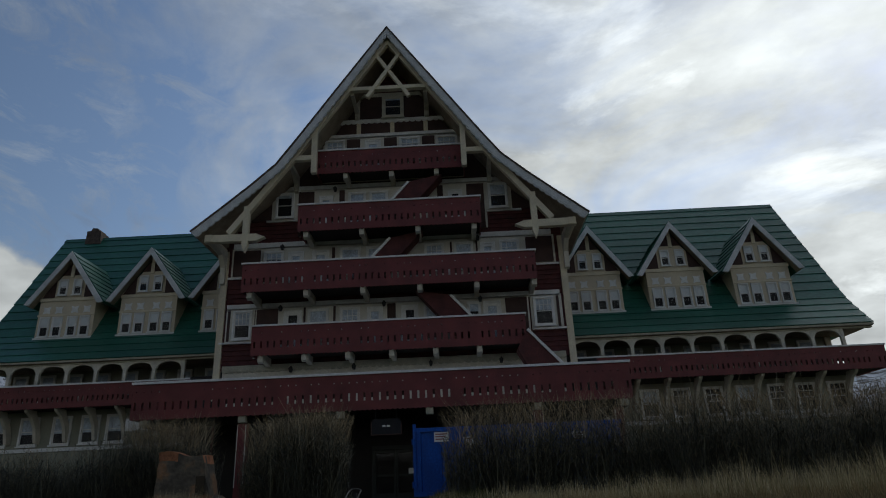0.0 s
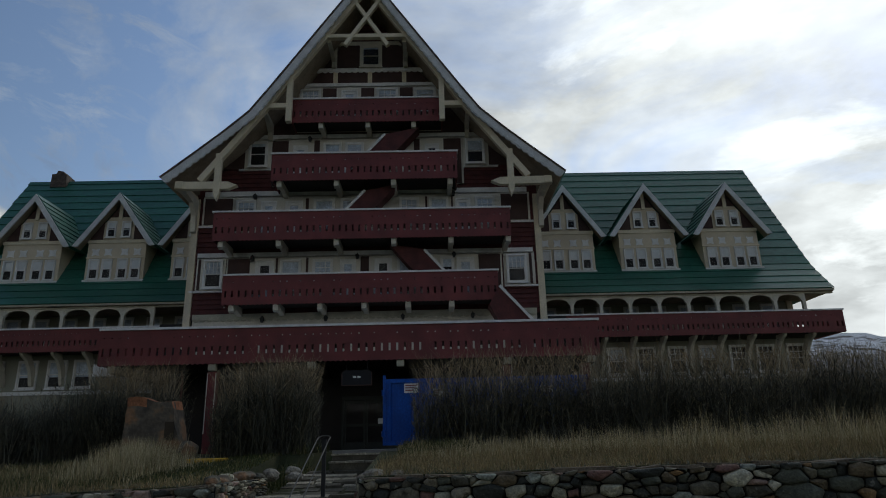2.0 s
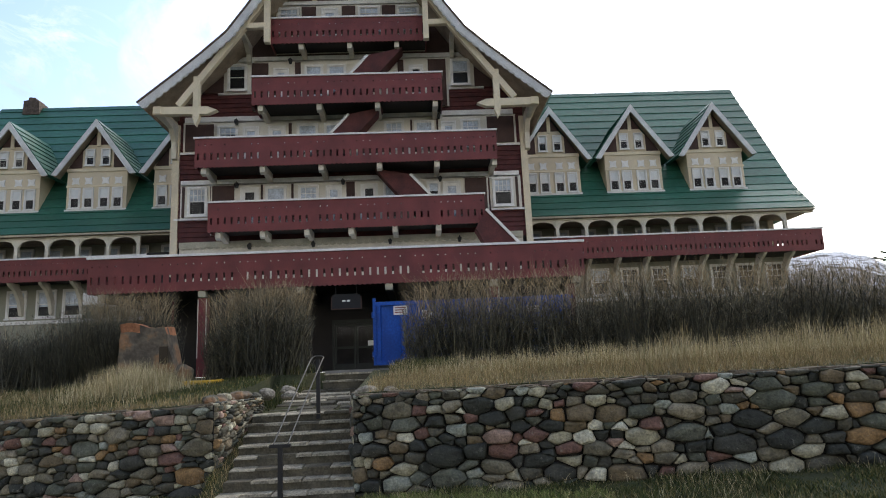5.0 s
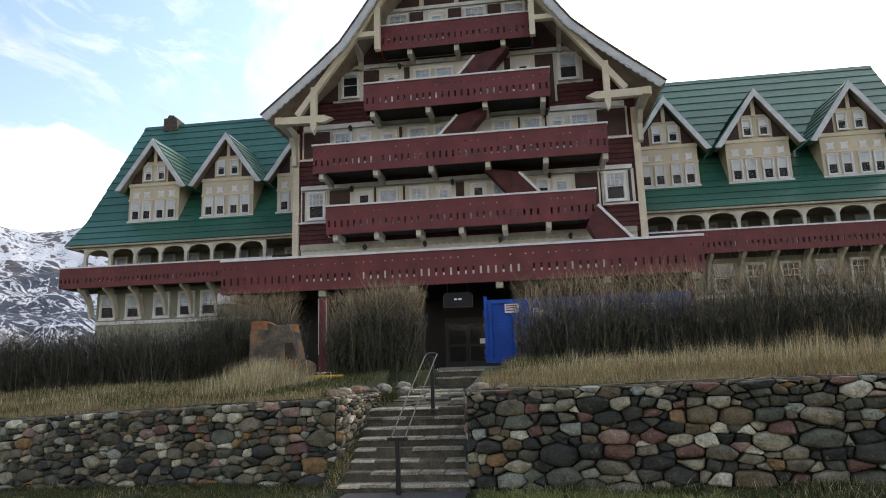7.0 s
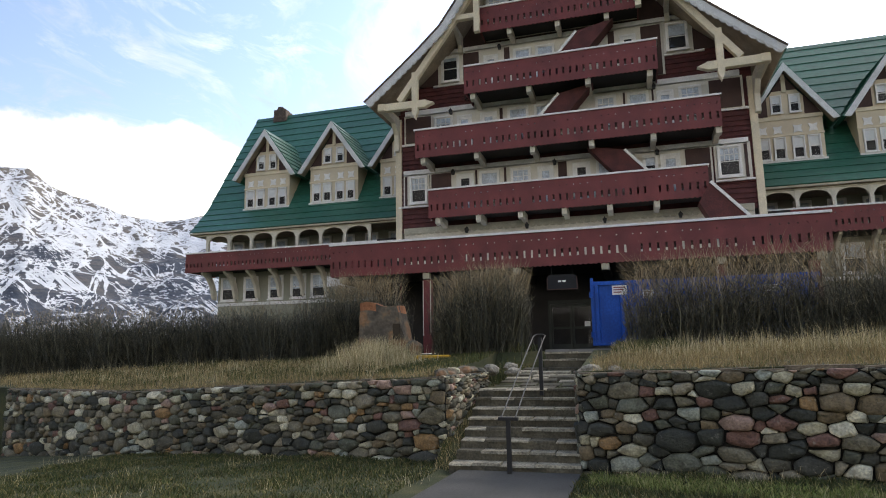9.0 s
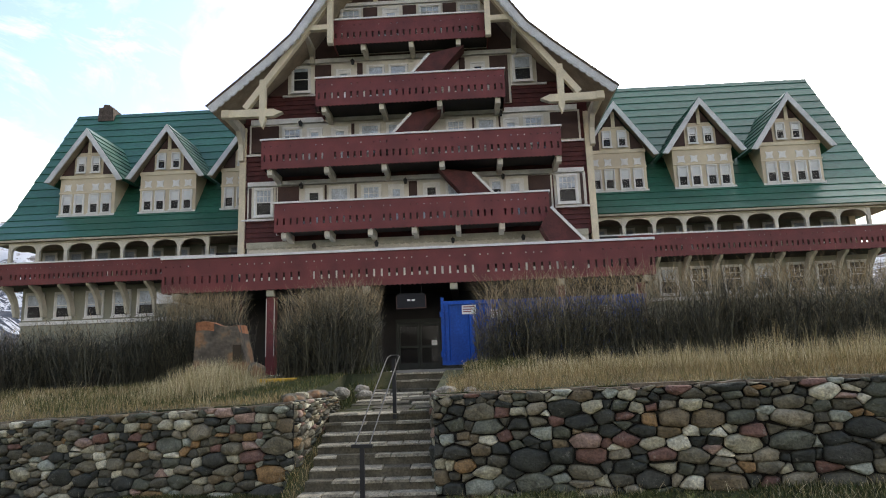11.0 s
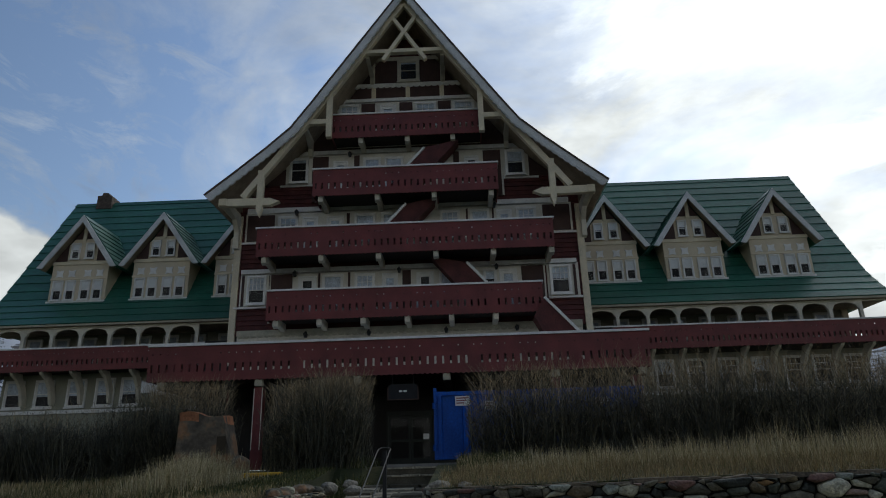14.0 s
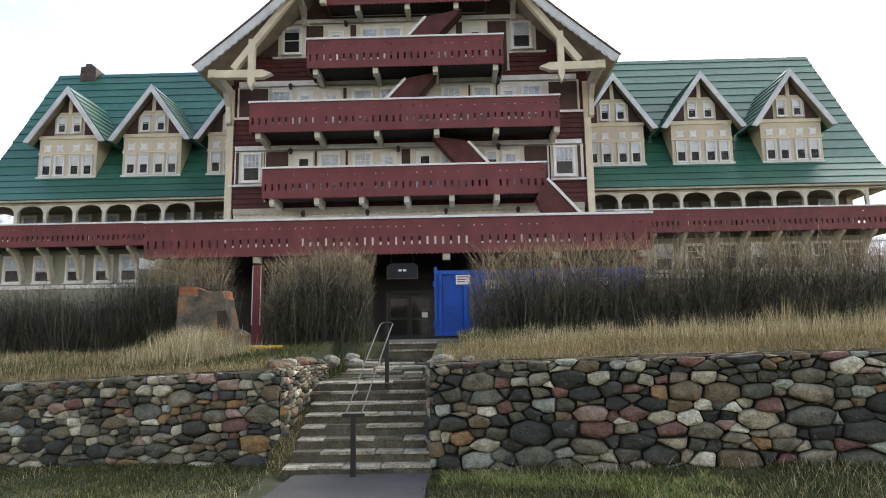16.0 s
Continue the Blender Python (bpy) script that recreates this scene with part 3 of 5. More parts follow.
def window(parent, x0, x1, z0, z1, y, blind=0.5, casing=0.09, mat=WHITE, bars=0):
    """A sash window: casing, two sashes, sill, panes and a blind drawn part of the way down."""
    below = parent is hotel
    zm = (z0 + z1) / 2
    frame_ob = part("window" if below else "window_frame", ring(x0, x1, z0, z1, casing, y - 0.06, y + 0.035), mat, parent)
    host = frame_ob if below else parent
    part("sash", ring(x0 + 0.035, x1 - 0.035, z0 + 0.04, zm - 0.015, 0.033, y - 0.012, y + 0.004), mat, host)
    part("sash", ring(x0 + 0.035, x1 - 0.035, zm + 0.02, z1 - 0.035, 0.033, y - 0.028, y - 0.013), mat, host)
    part("sill", Shape().box(x0 - casing - 0.03, x1 + casing + 0.03, y - 0.11, y - 0.061, z0 - casing - 0.03, z0 - casing + 0.03), mat, host)
    for k in range(bars):
        xb = x0 + (x1 - x0) * (k + 1) / (bars + 1)
        part("glazing_bar", Shape().box(xb - 0.014, xb + 0.014, y - 0.024, y - 0.004, zm + 0.02, z1 - 0.03), mat, host)
    if bars:
        part("glazing_bar", Shape().box(x0 + 0.03, x1 - 0.03, y - 0.0235, y - 0.0045, (zm + z1) / 2 - 0.014, (zm + z1) / 2 + 0.014), mat, host)
    part("pane", Shape().sheet(x0, x1, y + 0.007, z0, z1), GLASS, host)
    if blind > 0:
        part("blind", Shape().box(x0 + 0.01, x1 - 0.01, y + 0.013, y + 0.017, z1 - (z1 - z0) * blind, z1), CURTAIN if below else BLIND, host)
    # no room lies behind: a near-black board imitates its darkness
    part("backboard", Shape().box(x0, x1, y + 0.022, y + 0.03, z0, z1), DARKBOARD, host)


def panel(x0, x1, z0, z1, mat=PANEL):
    s = Shape().box(x0, x1, TY - 0.085, TY - 0.045, z0, z1)
    return part("wall_panel", s, mat, hotel)


def door(x0, x1, z0, z1):
    """A white balcony door: stiles, rails and a small pane."""
    f = Shape()
    for a, b, c, d in ((x0 - 0.08, x0, z0, z1 + 0.08), (x1, x1 + 0.08, z0, z1 + 0.08), (x0, x1, z1, z1 + 0.08)):
        f.box(a, b, TY - 0.12, TY - 0.03, c, d)
    w = x1 - x0
    zs = z1 - 0.55
    f.box(x0, x0 + w * 0.2, TY - 0.09, TY - 0.04, z0, z1).box(x1 - w * 0.2, x1, TY - 0.09, TY - 0.04, z0, z1)
    f.box(x0 + w * 0.2, x1 - w * 0.2, TY - 0.09, TY - 0.04, z1 - 0.15, z1).box(x0 + w * 0.2, x1 - w * 0.2, TY - 0.09, TY - 0.04, z0, zs - 0.35)
    ob = part("door", f, WHITE, hotel, "white balcony door with a small pane")
    part("pane", Shape().sheet(x0 + w * 0.2, x1 - w * 0.2, TY - 0.068, zs - 0.35, z1 - 0.15), GLASS, ob)
    # board behind the pane, some painted near-black for the unlit room
    part("backboard", Shape().box(x0 + w * 0.2, x1 - w * 0.2, TY - 0.05, TY - 0.045, zs - 0.35, z1 - 0.15), CURTAIN if int(x0 * 10) % 2 else DARKBOARD, ob)


def wall_row(x0, x1, z0, z1):
    part("wall_board", Shape().box(x0, x1, TY - 0.04, TY + 0.05, z0, z1), BOARD, hotel, "cream boarding between doors and windows")


WY = TY - 0.1
# storey behind the second balcony
wall_row(-9.2, 3.35, 4.8, 7.14)
for a, b, k in ((-6.68, -5.9, 0.95), (-5.2, -4.46, 0.4), (-1.36, -0.8, 0.8), (0.62, 1.06, 0.3)):
    window(hotel, a, b, 5.6, 6.86, WY, k, bars=2 if k == 0.4 else 0)
for a, b in ((-7.8, -7.12), (-3.97, -3.41), (-2.4, -1.78), (1.35, 2.0)):
    door(a, b, 4.8, 6.85)
for a, b in ((-9.13, -8.15), (-3.12, -2.74), (2.28, 3.27), (-6.97, -6.88), (-5.6, -5.5)):
    panel(a, b, 4.8, 7.05)
wall_row(-10.55, -9.25, 5.55, 7.14)
wall_row(3.42, 4.85, 5.55, 7.14)
window(hotel, -10.12, -9.42, 5.74, 6.93, WY, 0.5, bars=3)
window(hotel, 3.62, 4.38, 5.74, 6.93, WY, 0.45, bars=3)
panel(-10.47, -10.36, 5.62, 7.05)
panel(4.6, 4.72, 5.62, 7.05)
trim(-10.8, -9.22, 5.5, 5.58, WHITE, TY - 0.1)
trim(3.42, 4.95, 5.5, 5.58, WHITE, TY - 0.1)
# storey behind the third balcony
wall_row(-9.05, 3.35, 7.7, 10.12)
for a, b, k in ((-8.85, -8.1, 0.3), (-5.25, -4.45, 0.35), (-4.0, -3.5, 0.4), (-1.25, -0.5, 0.6), (0.15, 0.88, 0.8), (2.3, 3.05, 0.6)):
    window(hotel, a, b, 8.6, 9.8, WY, k, bars=2 if k in (0.3, 0.6) else 0)
for a, b in ((-7.72, -7.15), (-6.58, -5.94), (1.38, 1.93)):
    door(a, b, 7.7, 9.75)
for a, b in ((-5.72, -5.58), (-0.12, -0.03), (1.1, 1.18)):
    panel(a, b, 8.2, 9.95)
for a, b in ((-10.4, -9.12), (3.45, 4.7)):
    panel(a, b, 8.72, 10.0)
    wall_row(a - 0.1, b + 0.1, 8.7, 10.1)
# storey behind the fourth balcony
wall_row(-7.35, 1.75, 10.6, 13.1)
for a, b, k in ((-4.88, -4.2, 0.45), (-3.84, -3.12, 0.4)):
    window(hotel, a, b, 11.3, 12.7, WY, k, bars=0)
for a, b in ((-6.34, -5.8), (-0.02, 0.52)):
    door(a, b, 10.6, 12.6)
for a, b in ((-7.4, -6.66), (-5.42, -5.16), (-0.62, -0.34), (0.81, 1.65)):
    panel(a, b, 10.6, 12.95)
wall_row(-8.72, -7.45, 11.54, 13.08)
wall_row(1.72, 2.98, 11.54, 13.08)
window(hotel, -8.44, -7.72, 11.66, 12.82, WY, 0.15, bars=0)
window(hotel, 1.95, 2.7, 11.66, 12.82, WY, 0.45, bars=0)
# top storeys
wall_row(-6.3, 0.72, 13.4, 15.92)
for a, b, k in ((-6.1, -5.28, 0.5), (-2.34, -1.46, 0.3), (-0.48, 0.42, 0.6)):
    window(hotel, a, b, 14.5, 15.66, WY, k, bars=2)
door(-4.1, -3.45, 13.5, 15.6)
for a, b in ((-5.1, -4.42), (-3.2, -2.55), (-1.28, -0.64)):
    panel(a, b, 13.5, 15.8)
window(hotel, XC - 0.36, XC + 0.46, 17.1, 18.12, TY - 0.08, 0.1, casing=0.15, mat=PALE)


# balconies
def slotted_front(s, x0, x1, y0, y1, z0, z1, pitch=0.285, seed=1, slot=0.085, open_share=0.98, back=None):
    """Vertical boarding with cut slots, a row of small holes above and a toothed lower edge."""
    rnd = random.Random(seed)
    h = z1 - z0
    sa, sb = z0 + 0.25 * h, z0 + 0.48 * h
    ha, hb = z0 + 0.76 * h, z0 + 0.80 * h
    n = max(1, round((x1 - x0) / pitch))
    p = (x1 - x0) / n
    holes = [rnd.random() < open_share for _ in range(n)]
    tops = [rnd.random() < 0.7 for _ in range(n)]
    for za, zb, flags, wide in ((sa, sb, holes, slot), (ha, hb, tops, 0.05)):
        start = x0
        for k in range(n):
            if flags[k]:
                c = x0 + (k + 0.5) * p
                s.box(start, c - wide / 2, y0, y1, za, zb)
                start = c + wide / 2
                if wide == slot and back is not None and rnd.random() < 0.6:      # dark strips added as shade fill all but the foot of most slots
                    back.box(c - wide, c + wide, y1 + 0.03, y1 + 0.05, za + (zb - za) * rnd.uniform(0.28, 0.55), zb + 0.04)
        s.box(start, x1, y0, y1, za, zb)
    s.box(x0, x1, y0, y1, z0, sa).box(x0, x1, y0, y1, sb, ha).box(x0, x1, y0, y1, hb, z1)
    m = max(1, round((x1 - x0) / 0.19))
    q = (x1 - x0) / m
    for k in range(m):
        a = x0 + k * q
        s.prism([(a + 0.03 * q, z0), (a + 0.5 * q, z0 - 0.05), (a + 0.97 * q, z0)], y0, y1)


def balcony(x0, x1, yf, yw, z0, z1, brackets, seed, cap=0.075):
    s = Shape()
    slot_shade = Shape()
    slotted_front(s, x0, x1, yf, yf + 0.05, z0, z1, seed=seed, back=slot_shade)
    s.box(x0, x0 + 0.05, yf + 0.05, yw, z0, z1).box(x1 - 0.05, x1, yf + 0.05, yw, z0, z1)
    front = part("balcony", s, RED, hotel, "dark red boarded balcony front with cut slots and a white cap rail")
    c = Shape().box(x0 - 0.05, x1 + 0.05, yf - 0.06, yf + 0.12, z1, z1 + cap)
    c.box(x0 - 0.05, x0 + 0.12, yf + 0.12, yw, z1, z1 + cap).box(x1 - 0.12, x1 + 0.05, yf + 0.12, yw, z1, z1 + cap)
    part("cap_rail", c, WHITE, front, "weathered white cap rail")
    # added strips paint the dark interior that shows through the slots
    part("slot_shade", slot_shade, PANEL, front, "dark strips added behind the slots to stand in for interior shade", "stuff")
    part("balcony_floor", Shape().box(x0 + 0.06, x1 - 0.06, yf + 0.06, yw, z0 + 0.1, z0 + 0.22), SHADEWOOD, front)
    # white sheet added over the floor to throw light up behind the slots
    part("bounce_decking", Shape().box(x0 + 0.06, x1 - 0.06, yf + 0.06, yw, z0 + 0.224, z0 + 0.25), WHITE, front)
    for xb in brackets:
        part("bracket", Shape().prism([(yf + 0.1, z0 + 0.1), (yf + 0.12, z0 - 0.26), (yf + 0.34, z0 - 0.32), (yf + 0.55, z0 - 0.12), (yw, z0 - 0.25), (yw, z0 + 0.1)], xb - 0.11, xb + 0.11, "x"), PALE, front)
    return front


balcony(-8.84, 2.97, 28.5, TY - 0.06, 4.62, 5.87, [-8.45 + 1.88 * k for k in range(7)], 2)
balcony(-9.39, 3.63, 28.3, TY - 0.06, 7.42, 8.69, [-9.05 + 2.51 * k for k in range(6)], 3)
balcony(-7.0, 1.36, 28.3, TY - 0.06, 10.2, 11.46, [-6.65 + 2.56 * k for k in range(4)], 4)
balcony(-6.33, 0.77, 28.75, TY - 0.06, 13.32, 14.5, [-4.95, -2.75, -0.6], 5)

# stair flights between the balconies, in darker siding red that paints their shade
for pts, y in (([(-0.20, 7.05), (1.75, 4.85), (0.35, 4.85), (-1.75, 7.35)], 29.05), ([(-2.85, 9.9), (-4.8, 7.8), (-3.55, 7.8), (-1.35, 10.2)], 28.95),
               ([(-1.95, 12.75), (-3.9, 10.6), (-2.6, 10.6), (-0.35, 13.1)], 29.0), ([(2.97, 5.1), (4.6, 3.25), (3.4, 2.6), (2.5, 4.3)], 28.1)):
    flight = part("stair_flight", Shape().prism(pts, y, y + 0.8), SIDING, hotel, "boarded red stair flight darkened for the shade between balconies")
    part("handrail", Shape().beam(pts[0], pts[1], 0.11, y - 0.06, y + 0.1), WHITE, flight)

# small lanterns under the friezes
for xl, zl in ((-8.0, 7.02), (-3.25, 7.02), (1.15, 7.02), (-8.05, 10.02), (1.2, 10.02), (-5.6, 12.95), (-0.9, 12.95), (-7.4, 4.2), (-4.6, 4.2), (-1.2, 4.2), (1.9, 4.2)):
    lan = Shape().box(xl - 0.02, xl + 0.02, TY - 0.3, TY - 0.06, zl + 0.1, zl + 0.14)
    arm = part("lantern_arm", lan, BLACK, hotel)
    part("lantern", Shape().prism([(xl - 0.05, zl - 0.14), (xl + 0.05, zl - 0.14), (xl + 0.09, zl + 0.03), (xl, zl + 0.1), (xl - 0.09, zl + 0.03)], TY - 0.36, TY - 0.2), BLACK, arm, "small black lantern")

# porch: terrace front, deck, posts and the dark entrance
PY, PX0, PX1 = 26.0, -12.43, 6.43
ps, porch_slot_shade = Shape(), Shape()
slotted_front(ps, PX0, PX1, PY, PY + 0.06, 1.84, 3.14, pitch=0.29, seed=9, slot=0.08, open_share=0.9, back=porch_slot_shade)
ps.box(PX0, PX0 + 0.06, PY + 0.06, 31.9, 1.84, 3.14).box(PX1 - 0.06, PX1, PY + 0.06, 31.9, 1.84, 3.14)
porch = part("terrace_front", ps, RED, hotel, "long dark red slotted terrace front over the porch")
part("cap_rail", Shape().box(PX0 - 0.05, PX1 + 0.05, PY - 0.07, PY + 0.15, 3.14, 3.23).box(PX0 - 0.05, PX0 + 0.15, PY + 0.15, 31.9, 3.14, 3.23).box(PX1 - 0.15, PX1 + 0.05, PY + 0.15, 31.9, 3.14, 3.23), WHITE, porch)
part("slot_shade", porch_slot_shade, PANEL, porch, "dark strips added behind the slots to stand in for interior shade", "stuff")
part("terrace_deck", Shape().box(PX0 + 0.07, PX1 - 0.07, PY + 0.07, TY + 0.1, 1.95, 2.1), SHADEWOOD, hotel)
# added white reflector on the deck, to brighten the terrace slots
part("terrace_bounce_decking", Shape().box(PX0 + 0.07, PX1 - 0.07, PY + 0.07, TY + 0.01, 2.104, 2.13), WHITE, hotel)
# wall, deck and beams carry the porch's shade in their near-black colour
part("lower_wall", Shape().box(TW0 - 1.2, TW1 + 1.0, TY + 0.45, TY + 0.8, Z0, 4.2), SHADEWOOD, hotel, "ground-floor wall under the porch, its shade painted near-black")
trim(TW0 + 0.4, TW1 - 0.4, 2.1, 4.25, PALE, TY + 0.02, 0.1, "wall_board")
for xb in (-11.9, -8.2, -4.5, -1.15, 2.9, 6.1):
    beam = part("porch_beam", Shape().box(xb - 0.14, xb + 0.14, PY + 0.3, TY + 0.1, 1.55, 1.83), SHADEWOOD, hotel)
    part("beam_end", Shape().box(xb - 0.14, xb + 0.14, PY + 0.07, PY + 0.299, 1.58, 1.82), BRACKET, beam)
for xb in (-8.23, 2.9, 5.9):
    post = part("porch_post", Shape().box(xb - 0.17, xb + 0.17, PY + 0.25, PY + 0.6, Z0, 1.55), RED, hotel, "dark red porch post with pale edge strips")
    for e in (-0.17, 0.14):
        part("edge_strip", Shape().box(xb + e, xb + e + 0.03, PY + 0.235, PY + 0.249, Z0 + 0.7, 1.5), PALE, post)
for xb in (-3.75, -2.82, -1.9):
    d = Shape()
    d.box(xb, xb + 0.08, TY + 0.03, TY + 0.11, Z0, 0.62).box(xb + 0.82, xb + 0.9, TY + 0.03, TY + 0.11, Z0, 0.62).box(xb + 0.08, xb + 0.82, TY + 0.03, TY + 0.11, 0.5, 0.62).box(xb + 0.08, xb + 0.82, TY + 0.03, TY + 0.11, Z0, -1.1).box(xb + 0.08, xb + 0.82, TY + 0.03, TY + 0.11, -0.45, -0.35)
    door_ob = part("entrance_door", d, DOORFRAME, hotel, "dark glazed entrance door")
    part("pane", Shape().sheet(xb + 0.08, xb + 0.82, TY + 0.07, -1.1, 0.5), GLASS, door_ob)

part("notice", Shape().box(-2.3, -2.06, TY + 0.012, TY + 0.022, -0.36, -0.14), PAPER, door_ob, "white notice on the entrance door")
part("door_lintel", Shape().box(-3.85, -0.9, TY - 0.02, TY + 0.11, 0.63, 0.8), DOORFRAME, hotel, "dark painted lintel over the entrance doors")
for xb in (-3.85, -0.98):
    part("door_post", Shape().box(xb, xb + 0.09, TY - 0.01, TY + 0.11, Z0, 0.63), DOORFRAME, hotel)

# ---- wings ----
EAVE_Y, EAVE_Z, KINK_Y, KINK_Z, RIDGE_Y, RIDGE_Z = 32.1, 5.62, 33.6, 7.17, 38.65, 14.78


def roof_y(z):
    """How far back the roof's surface lies at a height."""
    if z < KINK_Z:
        return EAVE_Y + (KINK_Y - EAVE_Y) * (z - EAVE_Z) / (KINK_Z - EAVE_Z)
    return KINK_Y + (RIDGE_Y - KINK_Y) * (z - KINK_Z) / (RIDGE_Z - KINK_Z)


def wing(side, x_end, x_in, dormers, posts, low_windows, rail_z):
    xa, xb = sorted((x_end, x_in))
    body = Shape().prism([(EAVE_Y + 0.1, EAVE_Z - 0.04), (KINK_Y + 0.06, KINK_Z - 0.06), (RIDGE_Y, RIDGE_Z - 0.1), (2 * RIDGE_Y - KINK_Y, KINK_Z), (2 * RIDGE_Y - EAVE_Y, EAVE_Z)], xa + 0.05, xb, "x")
    roof = part("roof", body, GREEN, hotel, "steep green wing roof with long overlapping courses")
    z, k = EAVE_Z, 0
    while z < RIDGE_Z - 0.05:
        steep = z > KINK_Z - 0.05
        zn = min(RIDGE_Z, z + (0.56 if steep else 0.42))
        y0, y1 = roof_y(z), roof_y(zn + 0.04)
        ny, nz = (-0.82, 0.55) if steep else (-0.70, 0.71)
        t = 0.045
        o0 = (y0 + ny * t, z + nz * t)
        over = 0.02 * math.sin(k * 2.1)
        part("roof_course", Shape().prism([(y0 - 0.01, z), o0, (y1 + ny * 0.006, zn + 0.04 + nz * 0.006), (y1 + 0.05, zn - 0.03)], xa - 0.04 + over, xb, "x"), GREEN, roof)
        z, k = zn, k + 1
    part("ridge_cap", Shape().prism([(RIDGE_Y - 0.2, RIDGE_Z - 0.22), (RIDGE_Y, RIDGE_Z + 0.06), (RIDGE_Y + 0.2, RIDGE_Z - 0.22)], xa - 0.05, xb, "x"), GREEN, roof)
    part("fascia", Shape().box(xa - 0.02, xb, EAVE_Y + 0.02, EAVE_Y + 0.1, EAVE_Z - 0.10, EAVE_Z - 0.01), BRACKET, roof)
    part("eave_soffit", Shape().box(xa, xb, EAVE_Y + 0.1, 34.6, EAVE_Z - 0.12, EAVE_Z - 0.06), SOFFIT, roof)
    # gable end, gallery back wall and lower wall
    xe0, xe1 = (x_end + 0.9, x_end + 1.2) if side < 0 else (x_end - 1.2, x_end - 0.9)
    part("end_wall", Shape().prism([(34.4, Z0), (44, Z0), (44, 6), (38.65, 14.3), (34.4, 7.8)], xe0, xe1, "x"), STUCCO, hotel)
    part("gallery_wall", Shape().box(min(xe1, x_in), max(xe0, x_in), 34.5, 34.8, 3.3, 5.55), LOWER, hotel, "olive-grey wall behind the gallery, with its shade in the colour")
    part("lower_wall", Shape().box(min(xe1, x_in), max(xe0, x_in), 33.3, 33.6, Z0, 3.35), LOWER, hotel, "olive-beige stucco ground-floor wall, darkened for the shade under the gallery")
    part("base_band", Shape().box(min(xe1, x_in), max(xe0, x_in), 33.2, 33.31, 1.45, 1.62), WHITE, hotel)
    # gallery front
    gx0, gx1 = sorted((x_end + side * 0.0, x_in))
    fs, slot_shade = Shape(), Shape()
    slotted_front(fs, gx0, gx1, 31.85, 31.9, rail_z - 1.1, rail_z - 0.07, pitch=0.24, seed=20 + side, back=slot_shade)
    xe = x_end
    fs.box(min(xe, xe - side * 0.06), max(xe, xe - side * 0.06), 31.9, 34.5, rail_z - 1.1, rail_z - 0.07)
    front = part("gallery_front", fs, RED, hotel, "dark red slotted gallery front on brackets")
    part("cap_rail", Shape().box(gx0 - 0.04, gx1 + 0.04, 31.8, 31.98, rail_z - 0.07, rail_z).box(*sorted((xe + side * 0.05, xe - side * 0.12)), 31.98, 34.5, rail_z - 0.07, rail_z), WHITE, front)
    part("slot_shade", slot_shade, PANEL, front, "dark strips added behind the slots to stand in for interior shade", "stuff")
    part("gallery_floor", Shape().box(gx0 + 0.06, gx1 - 0.06, 31.92, 34.5, rail_z - 1.05, rail_z - 0.93), SHADEWOOD, front)
    # posts with arched braces
    part("gallery_beam", Shape().box(gx0 + 0.3, gx1, 32.3, 32.5, EAVE_Z - 0.2, EAVE_Z - 0.13), BRACKET, hotel)
    for a, b in zip(posts, posts[1:]):
        arch = [(a, EAVE_Z - 0.2), (b, EAVE_Z - 0.2)]
        w = b - a
        for j in range(9):
            u = j / 8
            arch.append((b - 0.06 - (w - 0.12) * u, EAVE_Z - 0.62 + 0.38 * max(0.0, math.sin(math.pi * u)) ** 0.38))
        part("arch", Shape().prism(arch, 32.34, 32.46), PALE, hotel)
    for p in posts:
        part("gallery_post", Shape().box(p - 0.08, p + 0.08, 32.32, 32.48, rail_z - 1.0, EAVE_Z - 0.2), PALE, hotel)
        xw = p + 0.62
        if min(xe0, x_in) + 0.3 < xw + 0.8 < max(xe1, x_in):
            window(hotel, xw - 0.25, xw + 0.35, rail_z - 0.5, EAVE_Z - 0.35, 34.42, 0.4)
        zb = rail_z - 1.1
        part("gallery_bracket", Shape().prism([(31.95, zb), (32.0, zb - 0.12), (32.42, zb - 0.34), (32.8, zb - 0.8), (33.0, zb - 1.45), (33.3, zb - 1.5), (33.3, zb - 1.15), (33.08, zb - 0.6), (32.75, zb - 0.15), (32.7, zb)], p - 0.075, p + 0.075, "x"), PALE, hotel)
    for xw in low_windows:
        window(hotel, xw - 0.38, xw + 0.38, 1.8, 3.0, 33.24, (0.5 if int(xw * 7) % 3 else 0.6) if side < 0 else (0.45 if int(xw) % 4 == 1 else 0.0), bars=0 if side < 0 else 2)
    for xd in dormers:
        dormer(xd, side)


